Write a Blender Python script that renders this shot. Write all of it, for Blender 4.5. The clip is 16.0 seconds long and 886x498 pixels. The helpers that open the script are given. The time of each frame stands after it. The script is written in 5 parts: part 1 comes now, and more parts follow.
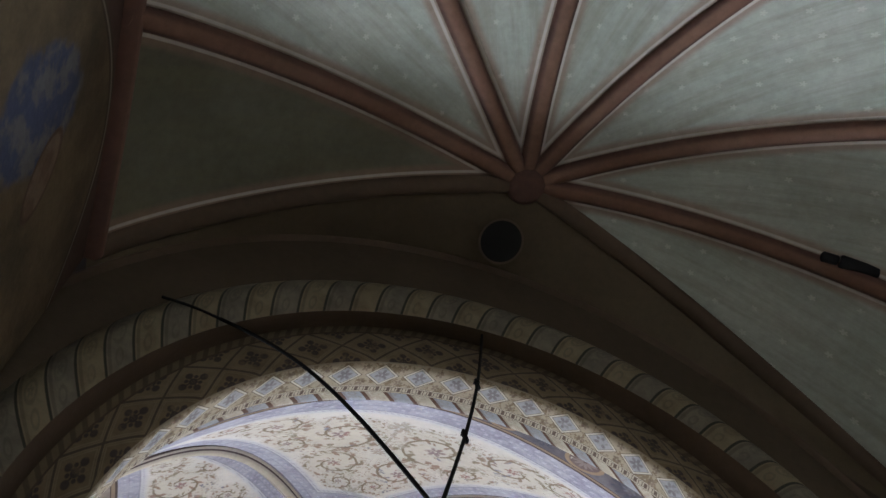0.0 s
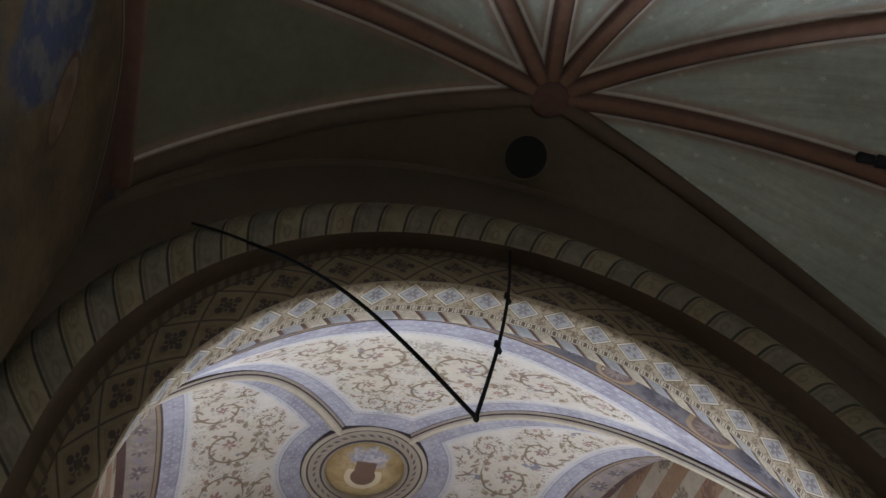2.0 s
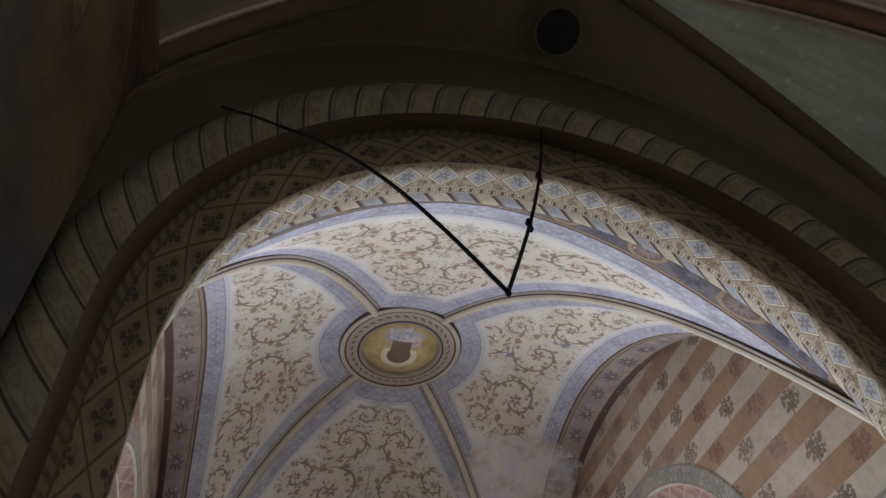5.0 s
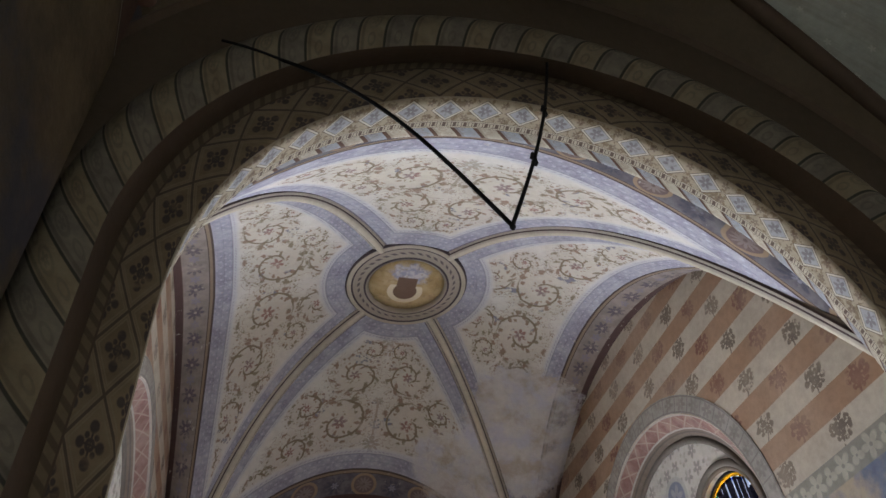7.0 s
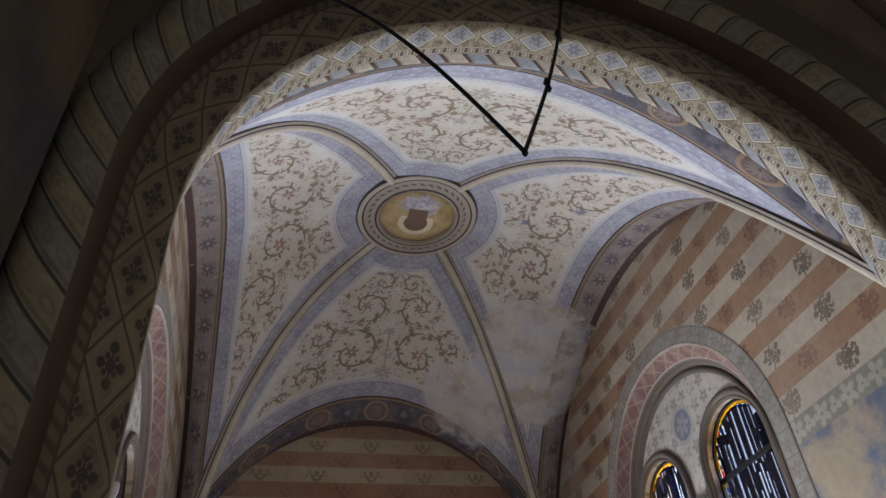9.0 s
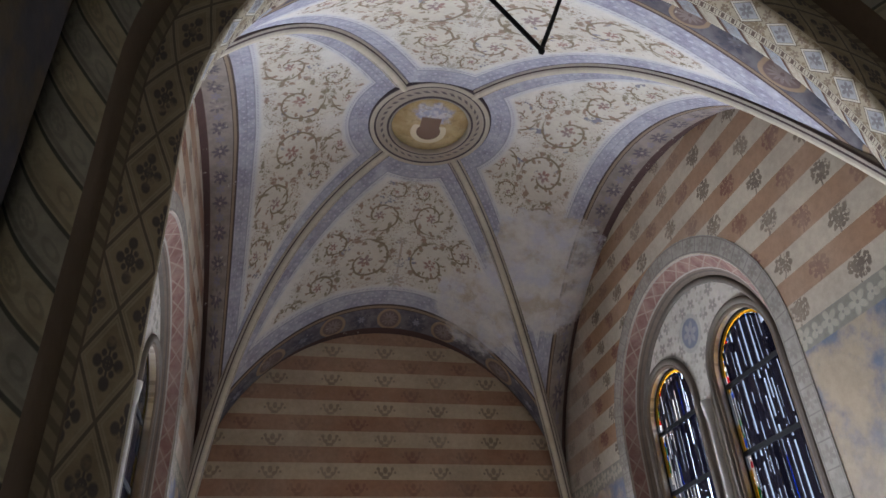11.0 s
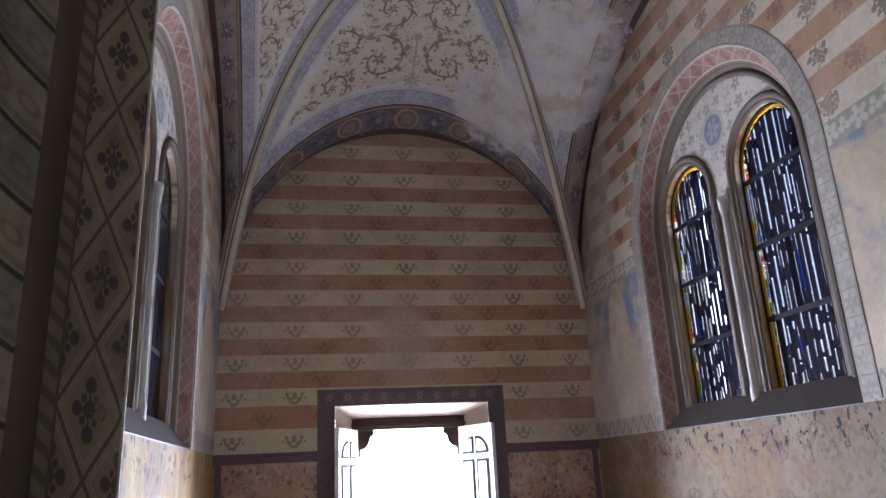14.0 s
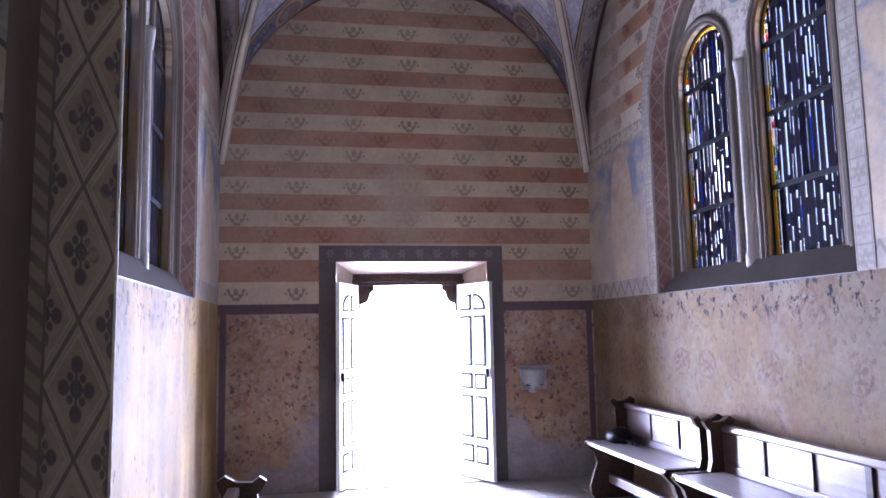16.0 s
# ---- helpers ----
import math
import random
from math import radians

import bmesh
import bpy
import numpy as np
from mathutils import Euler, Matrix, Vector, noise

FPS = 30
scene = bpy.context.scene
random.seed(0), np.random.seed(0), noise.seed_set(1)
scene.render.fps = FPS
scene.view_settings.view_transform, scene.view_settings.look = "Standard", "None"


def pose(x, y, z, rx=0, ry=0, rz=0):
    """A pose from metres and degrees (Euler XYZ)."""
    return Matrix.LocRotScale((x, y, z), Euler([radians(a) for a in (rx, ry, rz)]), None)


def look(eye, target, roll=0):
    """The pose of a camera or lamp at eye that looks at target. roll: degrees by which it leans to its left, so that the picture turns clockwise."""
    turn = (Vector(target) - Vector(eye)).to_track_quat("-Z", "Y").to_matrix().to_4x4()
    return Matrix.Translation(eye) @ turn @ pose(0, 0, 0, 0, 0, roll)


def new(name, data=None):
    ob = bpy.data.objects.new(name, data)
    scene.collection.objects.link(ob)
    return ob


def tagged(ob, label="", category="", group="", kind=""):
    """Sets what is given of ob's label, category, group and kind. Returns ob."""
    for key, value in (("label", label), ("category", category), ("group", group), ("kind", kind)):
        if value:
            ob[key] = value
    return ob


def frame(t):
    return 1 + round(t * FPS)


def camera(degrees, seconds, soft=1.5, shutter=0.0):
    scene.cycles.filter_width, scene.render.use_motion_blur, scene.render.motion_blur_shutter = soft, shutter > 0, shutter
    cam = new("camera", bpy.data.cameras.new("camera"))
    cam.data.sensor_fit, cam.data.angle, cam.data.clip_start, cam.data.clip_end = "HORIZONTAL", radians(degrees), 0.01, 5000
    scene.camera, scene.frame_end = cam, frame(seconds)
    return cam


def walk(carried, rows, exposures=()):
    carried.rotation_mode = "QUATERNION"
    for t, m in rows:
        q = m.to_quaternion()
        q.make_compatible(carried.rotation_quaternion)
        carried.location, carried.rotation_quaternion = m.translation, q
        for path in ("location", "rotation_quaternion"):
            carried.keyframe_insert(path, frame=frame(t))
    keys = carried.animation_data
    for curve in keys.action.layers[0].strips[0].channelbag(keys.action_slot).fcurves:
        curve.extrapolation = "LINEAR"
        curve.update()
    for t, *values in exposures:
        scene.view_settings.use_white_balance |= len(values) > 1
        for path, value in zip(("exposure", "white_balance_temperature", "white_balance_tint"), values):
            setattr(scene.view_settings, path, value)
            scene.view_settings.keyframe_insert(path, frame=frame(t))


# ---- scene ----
cam = camera(63.0, 16.0)
# seconds, place in metres, turn in degrees: the camera tilts down and leans forward a little
PATH = [
    (0.0, -0.024, -0.106, 1.564, 153.18, 6.13, -19.25),
    (0.5, -0.018, -0.082, 1.560, 151.74, 6.08, -18.77),
    (1.0, -0.020, -0.062, 1.550, 150.16, 5.87, -18.52),
    (1.5, -0.019, -0.049, 1.549, 149.07, 5.95, -17.41),
    (2.0, -0.021, -0.039, 1.547, 148.07, 5.74, -16.19),
    (2.5, -0.029, -0.028, 1.536, 146.88, 5.45, -15.62),
    (3.0, -0.027, -0.008, 1.532, 145.31, 5.16, -15.21),
    (3.5, -0.031, -0.010, 1.536, 143.94, 5.12, -14.59),
    (4.0, -0.020, -0.008, 1.536, 142.28, 4.67, -14.12),
    (6.5, -0.026, -0.029, 1.502, 135.93, 4.25, -13.74),
    (7.0, -0.021, -0.013, 1.503, 134.60, 4.33, -13.45),
    (7.5, -0.016, -0.004, 1.501, 133.26, 4.12, -13.32),
    (8.0, -0.018, 0.002, 1.492, 131.92, 4.13, -13.10),
    (8.5, -0.022, 0.002, 1.490, 130.67, 3.95, -12.95),
    (11.0, -0.024, 0.028, 1.448, 122.74, 2.91, -12.32),
    (11.5, -0.013, 0.020, 1.450, 120.07, 2.80, -11.55),
    (12.0, -0.001, 0.040, 1.443, 117.31, 2.78, -11.07),
    (12.5, 0.012, 0.046, 1.441, 114.56, 2.86, -10.63),
    (13.0, 0.020, 0.059, 1.443, 111.66, 2.65, -10.43),
    (13.5, 0.010, 0.047, 1.438, 109.54, 2.79, -10.42),
    (14.0, 0.024, 0.056, 1.446, 107.23, 2.70, -10.49),
    (14.5, 0.032, 0.070, 1.449, 104.90, 2.32, -10.50),
    (15.0, 0.023, 0.078, 1.446, 101.97, 1.88, -10.34),
    (15.5, 0.034, 0.083, 1.438, 98.96, 1.21, -10.35),
    (16.0, 0.051, 0.095, 1.432, 96.34, 1.10, -10.52),
]
EXPOSURES = ((0.0, 0.14, 5900, 12), (1.0, 0.02, 6000, 12), (2.0, -0.02, 6000, 12), (4.0, -0.05, 6000, 12), (7.0, 0.0, 6000, 13), (8.5, -0.03, 5900, 13), (11.0, 0.04, 5800, 13), (12.5, 0.16, 5700, 14), (13.0, 0.17, 5650, 15), (14.5, 0.42, 5350, 21), (15.5, 0.6, 5100, 29), (16.0, 0.74, 5000, 32))
walk(cam, [(t, pose(*p)) for t, *p in PATH], EXPOSURES)

# ---- light ----
world = bpy.data.worlds.new("daylight")
scene.world = world
world.use_nodes = True
sky = world.node_tree.nodes.new("ShaderNodeTexSky")
sky.sky_type = "NISHITA"
sky.sun_disc = False
sky.dust_density = 5.0
sky.sun_elevation, sky.sun_rotation = radians(28), radians(92)
world.node_tree.links.new(sky.outputs[0], world.node_tree.nodes["Background"].inputs[0])
world.node_tree.nodes["Background"].inputs[1].default_value = 0.15


def lamp(name, kind, energy, colour, m, **more):
    data = bpy.data.lights.new(name, kind)
    data.energy, data.color = energy, colour
    for key, value in more.items():
        if key == "size":
            data.shape, data.size, data.size_y = "RECTANGLE", value[0], value[1]
        if key == "angle":
            data.angle = value
    ob = new(name, data)
    ob.matrix_world = m
    return ob


# plan of the place, in metres
XL, XR, XC = -0.75, 2.84, 1.045
YE, YN, YB = 6.92, 1.98, 4.45
ZS = 3.0
HW, HD = (XR - XL) / 2, (YE - YN) / 2

lamp("sun", "SUN", 3.2, (1.0, 0.84, 0.62), look((9, 4.6, 5.6), (0, 4.4, 0.8)), angle=radians(0.6))
lamp("sky_light_through_window", "AREA", 760, (0.92, 0.96, 1.0), look((XR + 1.1, YB, 2.2), (0, YB, 2.6)), size=(5.2, 5.0))
lamp("sky_light_through_window", "AREA", 225, (0.9, 0.95, 1.0), look((XL - 1.1, YB, 2.2), (2, YB, 2.6)), size=(5.2, 5.0))
lamp("sky_light_through_door", "AREA", 1900, (0.95, 0.97, 1.0), look((XC, YE + 1.6, 1.0), (XC, 0, 3.6)), size=(2.6, 2.2))


# ---- materials: node arithmetic with plain operators ----
class V:
    def __init__(self, m, s):
        self.m, self.s = m, s

    def __add__(self, o): return self.m.op("ADD", self, o)
    def __radd__(self, o): return self.m.op("ADD", o, self)
    def __sub__(self, o): return self.m.op("SUBTRACT", self, o)
    def __rsub__(self, o): return self.m.op("SUBTRACT", o, self)
    def __mul__(self, o): return self.m.op("MULTIPLY", self, o)
    def __rmul__(self, o): return self.m.op("MULTIPLY", o, self)
    def __truediv__(self, o): return self.m.op("DIVIDE", self, o)
    def __pow__(self, o): return self.m.op("POWER", self, o)
    def __gt__(self, o): return self.m.op("GREATER_THAN", self, o)
    def __lt__(self, o): return self.m.op("LESS_THAN", self, o)
    def abs(self): return self.m.op("ABSOLUTE", self)
    def sin(self): return self.m.op("SINE", self)
    def cos(self): return self.m.op("COSINE", self)
    def fract(self): return self.m.op("FRACT", self)
    def floor(self): return self.m.op("FLOOR", self)
    def min(self, o): return self.m.op("MINIMUM", self, o)
    def max(self, o): return self.m.op("MAXIMUM", self, o)
    def below(self, edge, soft): return self.m.ramp(self, edge + soft, edge - soft)
    def above(self, edge, soft): return self.m.ramp(self, edge - soft, edge + soft)
    def between(self, a, b, soft): return self.above(a, soft) * self.below(b, soft)


class Mat:
    def __init__(self, name, rough=0.85, metal=0.0):
        self.mat = bpy.data.materials.new(name)
        self.mat.use_nodes = True
        self.nt = self.mat.node_tree
        self.bsdf = self.nt.nodes["Principled BSDF"]
        self.bsdf.inputs["Roughness"].default_value = rough
        self.bsdf.inputs["Metallic"].default_value = metal
        self.bsdf.inputs["Specular IOR Level"].default_value = 0.25
        self.vec = None

    def put(self, sock, v):
        if isinstance(v, V):
            self.nt.links.new(v.s, sock)
        elif isinstance(v, tuple):
            sock.default_value = (*v, 1.0) if len(v) == 3 and sock.type == "RGBA" else v
        else:
            sock.default_value = v

    def op(self, what, a, b=None):
        n = self.nt.nodes.new("ShaderNodeMath")
        n.operation = what
        self.put(n.inputs[0], a)
        if b is not None:
            self.put(n.inputs[1], b)
        return V(self, n.outputs[0])

    def ramp(self, v, a, b):
        n = self.nt.nodes.new("ShaderNodeMapRange")
        n.interpolation_type = "SMOOTHSTEP"
        self.put(n.inputs["Value"], v)
        lo, hi, inverse = (a, b, False) if a < b else (b, a, True)
        n.inputs["From Min"].default_value, n.inputs["From Max"].default_value = lo, hi
        n.inputs["To Min"].default_value, n.inputs["To Max"].default_value = (1, 0) if inverse else (0, 1)
        return V(self, n.outputs["Result"])

    def angle(self, y, x): return self.op("ARCTAN2", y, x)
    def root(self, v): return self.op("SQRT", v)

    def place(self):
        n = self.nt.nodes.new("ShaderNodeTexCoord")
        s = self.nt.nodes.new("ShaderNodeSeparateXYZ")
        self.nt.links.new(n.outputs["Object"], s.inputs[0])
        self.vec = V(self, n.outputs["Object"])
        return [V(self, o) for o in s.outputs]

    def uv(self, layer):
        n = self.nt.nodes.new("ShaderNodeUVMap")
        n.uv_map = layer
        s = self.nt.nodes.new("ShaderNodeSeparateXYZ")
        self.nt.links.new(n.outputs[0], s.inputs[0])
        return [V(self, o) for o in s.outputs][:2]

    def rnd(self):
        return V(self, self.nt.nodes.new("ShaderNodeObjectInfo").outputs["Random"])

    def noise(self, scale, detail=4.0, rough=0.6, vec=None):
        n = self.nt.nodes.new("ShaderNodeTexNoise")
        n.inputs["Scale"].default_value, n.inputs["Detail"].default_value, n.inputs["Roughness"].default_value = scale, detail, rough
        if vec is None:
            if self.vec is None:
                self.place()
            vec = self.vec
        self.nt.links.new(vec.s, n.inputs["Vector"])
        return V(self, n.outputs["Fac"])

    def cells(self, scale, vec=None):
        n = self.nt.nodes.new("ShaderNodeTexVoronoi")
        n.inputs["Scale"].default_value = scale
        if self.vec is None:
            self.place()
        self.nt.links.new((vec or self.vec).s, n.inputs["Vector"])
        return V(self, n.outputs["Distance"])

    def joined(self, x, y, z=0.0):
        n = self.nt.nodes.new("ShaderNodeCombineXYZ")
        for sock, v in zip(n.inputs, (x, y, z)):
            self.put(sock, v)
        return V(self, n.outputs[0])

    def mix(self, fac, a, b):
        n = self.nt.nodes.new("ShaderNodeMix")
        n.data_type = "RGBA"
        self.put(n.inputs[0], fac)
        self.put(n.inputs[6], a)
        self.put(n.inputs[7], b)
        return V(self, n.outputs[2])

    def times(self, col, v):
        n = self.nt.nodes.new("ShaderNodeMix")
        n.data_type, n.blend_type = "RGBA", "MULTIPLY"
        n.inputs[0].default_value = 1.0
        self.put(n.inputs[6], col)
        c = self.nt.nodes.new("ShaderNodeCombineColor")
        for sock in c.inputs:
            self.put(sock, v)
        self.nt.links.new(c.outputs[0], n.inputs[7])
        return V(self, n.outputs[2])

    def done(self, col, bump=None, strength=0.3, dist=0.01, grime=0.35):
        """Colour with two scales of wear, and relief."""
        if grime:
            big, fine = self.noise(1.7, 5, 0.65), self.noise(23, 4, 0.7)
            col = self.times(col, 1.0 - grime * (big.above(0.5, 0.22) * 0.55 + fine.above(0.52, 0.25) * 0.45))
        self.put(self.bsdf.inputs["Base Color"], col)
        if bump is None:
            bump = self.noise(60, 3) * 0.4 + self.noise(9, 3) * 0.6
        b = self.nt.nodes.new("ShaderNodeBump")
        b.inputs["Strength"].default_value, b.inputs["Distance"].default_value = strength, dist
        self.put(b.inputs["Height"], bump)
        self.nt.links.new(b.outputs[0], self.bsdf.inputs["Normal"])
        return self.mat

    def flower(self, a, b, size, petals, turn=0.0):
        """Mask of a stencilled flower about a = b = 0."""
        rho, th = self.root(a * a + b * b), self.angle(b, a)
        edge = (th * (petals / 2) + turn).cos().abs() * (0.62 * size) + 0.38 * size
        core = rho.above(size * 0.16, size * 0.05)
        return (rho / edge).below(1.0, 0.16) * core


def plain(name, col, rough=0.7, metal=0.0, grime=0.3, strength=0.2):
    return Mat(name, rough, metal).done(col, grime=grime, strength=strength)


CREAM, ORANGE = (0.50, 0.435, 0.34), (0.335, 0.20, 0.118)
LAV, PALE, UMBER = (0.27, 0.26, 0.325), (0.49, 0.50, 0.56), (0.085, 0.06, 0.05)


def crown_motif(m, a, b, size):
    """A stencilled sprig: a central bud, curled side branches with berries, and a small foot."""
    t, k = a.abs() / size, b / size
    bud = ((t / 0.20) ** 2.0 + ((k - 0.30) / 0.30) ** 2.0).below(1.0, 0.25)
    rho = m.root(t * t + (k - 0.28) * (k - 0.28))
    curl = (rho - 0.56).abs().below(0.085, 0.03) * k.below(0.34, 0.04)
    berry = m.root((t - 0.62) * (t - 0.62) + (k - 0.42) * (k - 0.42)).below(0.15, 0.03)
    berry2 = m.root((t - 0.86) * (t - 0.86) + (k - 0.10) * (k - 0.10)).below(0.11, 0.03)
    leafs = m.root((t - 0.34) * (t - 0.34) + (k + 0.02) * (k + 0.02)).below(0.17, 0.04)
    foot = t.below(0.30, 0.04) * k.between(-0.46, -0.30, 0.03)
    return bud.max(curl).max(berry).max(berry2).max(leafs).max(foot)


def bouquet(m, a, b):
    """A stencilled nosegay of leaves."""
    sway = (m.noise(9, 2) - 0.5) * 0.09
    a, b = a + sway, b - sway * 0.8
    head = m.flower(a, b - 0.045, 0.045, 5, 0.4)
    for p, q, r, turn in ((0.048, 0.022, 0.042, 0.9), (-0.050, 0.018, 0.044, 0.2), (0.026, -0.022, 0.034, 0.6), (-0.030, -0.028, 0.034, 1.2), (0.004, 0.004, 0.036, 0.0)):
        head = head.max(m.flower(a - p, b - q, r, 3, turn))
    stem = (a + b * 0.25).abs().below(0.007, 0.003) * b.between(-0.085, -0.01, 0.006)
    return head.max(stem) * m.noise(28, 2).above(0.38, 0.06)


def stripe_paint(m, along, z, z0, first, pitch, shift=0.0, bold=1.0, spacing=0.53):
    """Cream and terracotta courses with stencilled sprigs, from the height z0 up. The lowest two courses are `first` high."""
    n_low, n_up = (z - z0) / first, (z - (z0 + 2 * first)) / pitch + 2.0
    lowv = z.below(z0 + 2 * first, 0.0005)
    n = n_low * lowv + n_up * (1.0 - lowv)
    odd = (n * 0.5).fract().above(0.5, 0.012)
    height = lowv * first + (1.0 - lowv) * pitch
    b = (n.fract() - 0.5) * height
    a = ((along + shift + odd * (spacing / 2)) / spacing).fract() * spacing - spacing / 2
    sprig = crown_motif(m, a, b + 0.02, 0.11) if bold < 1 else bouquet(m, a, b)
    col = m.mix(odd, (0.495, 0.405, 0.275), (0.335, 0.18, 0.108)) if bold < 1 else m.mix(odd, CREAM, ORANGE)
    worn = m.noise(3.1, 5).above(0.42, 0.18)
    col = m.mix(sprig * bold * (0.45 + 0.4 * worn), col, m.mix(odd, (0.13, 0.10, 0.075), (0.19, 0.085, 0.06)))
    dusty = m.noise(0.9, 4).above(0.52, 0.18) * 0.45
    return m.mix(dusty, col, (0.46, 0.37, 0.28))


def worn_dado(m, along, z, dim=1.0, marks=1.0, warm=(0.36, 0.215, 0.13), rubbed=(0.43, 0.31, 0.20)):
    """Faded damask paper on the lower wall: broken dark flecks, ghostly rosettes, rubbed patches."""
    drift = (m.noise(5, 4) - 0.5) * 0.10
    a, b = ((along + drift) / 0.36).fract() * 0.36 - 0.18, ((z - drift) / 0.36 + 0.3).fract() * 0.36 - 0.18
    rho = m.root(a * a + b * b)
    rosette = m.flower(a, b, 0.085, 7).max((rho - 0.10).abs().below(0.010, 0.008)) * m.noise(19, 4, 0.7).above(0.46, 0.10)
    fade = m.noise(1.6, 5, 0.7)
    col = m.mix(fade.above(0.48, 0.18), warm, rubbed)
    col = m.mix(m.noise(3.7, 5, 0.7).above(0.55, 0.1) * 0.4, col, (0.40, 0.30, 0.22))
    col = m.mix(m.noise(2.9, 4).above(0.57, 0.08) * 0.45, col, (0.47, 0.34, 0.17))
    col = m.mix(m.noise(1.15, 5, 0.7).above(0.53, 0.09) * 0.55, col, (0.52, 0.42, 0.33))
    col = m.mix(rosette * 0.7 * m.noise(2.4, 4).above(0.48, 0.12), col, (0.28, 0.12, 0.085))
    mottle = m.noise(17, 4, 0.7).above(0.55, 0.09) * m.noise(3.3, 3).above(0.42, 0.12)
    col = m.mix(mottle * 0.42 * marks, col, (0.16, 0.085, 0.085))
    warped = m.joined(along + (m.noise(14, 2) - 0.5) * 0.06, z * 0.8 + (m.noise(11, 2) - 0.5) * 0.06)
    fleck = m.cells(15, warped).below(0.30, 0.05) * m.noise(38, 3, 0.7).above(0.47, 0.05) * m.noise(4.1, 3).above(0.38, 0.10)
    col = m.mix(fleck * 0.75 * marks, col, (0.12, 0.065, 0.075))
    col = m.mix(m.cells(30, warped).below(0.16, 0.05) * m.noise(4.5).above(0.5, 0.1) * 0.25, col, (0.54, 0.46, 0.37))
    col = m.mix(m.noise(2.3, 6, 0.75).above(0.62, 0.06) * 0.22, col, (0.40, 0.37, 0.37))
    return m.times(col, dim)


def wall_end():
    m = Mat("striped_entrance_wall_plaster")
    x, y, z = m.place()
    col = stripe_paint(m, x, z, 1.69, 0.205, 0.155, shift=0.325, bold=0.8, spacing=0.538)
    # dado lightened and bare plaster widened to stand in for the door's haze
    low = worn_dado(m, x, z, 0.98, 1.1, (0.335, 0.19, 0.112), (0.37, 0.25, 0.155))
    low = m.mix((x - XC).abs().between(1.72, 1.78, 0.01).max(z.between(1.60, 1.69, 0.008)), low, (0.12, 0.08, 0.09))
    bare = (m.noise(2.1, 5) * 0.55 + 0.10 - z * 0.36 - ((x - 1.05).abs() - 0.88).abs() * 0.26).above(0.12, 0.05)
    low = m.mix(bare * 0.85, low, m.mix(m.noise(7, 4).above(0.5, 0.15), (0.27, 0.24, 0.26), (0.36, 0.32, 0.32)))
    col = m.mix(z.below(1.69, 0.003), col, low)
    patch = ((x - 0.95) * (x - 0.95) + (z - 2.75) * (z - 2.75) * 0.35).below(0.05, 0.05) * 0.75
    col = m.mix(patch, col, (0.42, 0.33, 0.23))
    bump = z.between(1.685, 1.70, 0.004) * 0.5 + m.noise(40, 4) * 0.4
    return m.done(col, bump)


def wall_side(name, marks, warm, rubbed, dim):
    m = Mat(name)
    x, y, z = m.place()
    col = stripe_paint(m, y, z, 3.19, 0.155, 0.155, shift=0.1, bold=1.1, spacing=0.5)
    faded = (y + (m.noise(2.1, 5, 0.7) - 0.5) * 1.1).above(6.0, 0.18) * 0.55
    col = m.mix(faded, col, m.mix(m.noise(4.5, 4).above(0.5, 0.12), (0.47, 0.40, 0.33), (0.40, 0.34, 0.29)))
    near = y.below(3.0, 0.01)
    # figure panel: faded blue ground, a plain pale shape, ochre plinth
    cloud = m.noise(2.6, 5)
    ground = m.mix(cloud.above(0.5, 0.1), (0.165, 0.185, 0.255), (0.42, 0.34, 0.24))
    shape = (((y - 6.15) / 0.24) ** 2.0 + ((z - 2.35) / 0.72) ** 2.0).below(1.0, 0.1) * (1.0 - near)
    ground = m.mix(shape, ground, m.mix(m.noise(7, 4).above(0.5, 0.12), (0.50, 0.41, 0.31), (0.42, 0.31, 0.22)))
    ground = m.mix(z.below(2.45, 0.3) * 0.75, ground, (0.46, 0.38, 0.29))
    col = m.mix(z.below(3.19, 0.004), col, ground)
    vine = m.flower((y / 0.22).fract() * 0.22 - 0.11, z - 3.12, 0.07, 5).max(m.flower((y / 0.22 + 0.5).fract() * 0.22 - 0.11, z - 3.12, 0.05, 3, 1.0))
    border = m.mix(vine * 0.8, (0.27, 0.255, 0.21), (0.46, 0.42, 0.33))
    col = m.mix(z.between(3.05, 3.19, 0.004), col, border)
    zig = ((y / 0.16).fract() - 0.5).abs() * 0.26
    band = m.mix((z - 1.70 - zig).abs().below(0.018, 0.006), (0.33, 0.29, 0.25), (0.22, 0.19, 0.17))
    col = m.mix(z.between(1.69, 1.84, 0.004), col, band)
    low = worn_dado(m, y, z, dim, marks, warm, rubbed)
    chips = m.noise(1.0, 5, 0.7, m.joined(y * 17.0, z * 11.0)).above(0.57, 0.015) * z.between(1.47, 1.76, 0.09) * (y - YB).abs().below(1.35, 0.2)
    if marks < 0.5:
        # upright pale streaks: window light on this wall, painted into its colour
        low = m.mix(m.noise(1.0, 4, 0.6, m.joined(y * 2.2, z * 0.5)).above(0.52, 0.16) * 0.45, low, (0.56, 0.38, 0.14))
        chips = chips.max(m.noise(1.0, 4, 0.7, m.joined(y * 22.0, z * 9.0)).above(0.64, 0.015))
    low = m.mix(chips, low, (0.014, 0.012, 0.014))
    col = m.mix(z.below(1.69, 0.004), col, low)
    return m.done(col, m.noise(30, 5) * 0.5 - chips * 0.8 + m.noise(6, 3) * 0.4, 0.35)


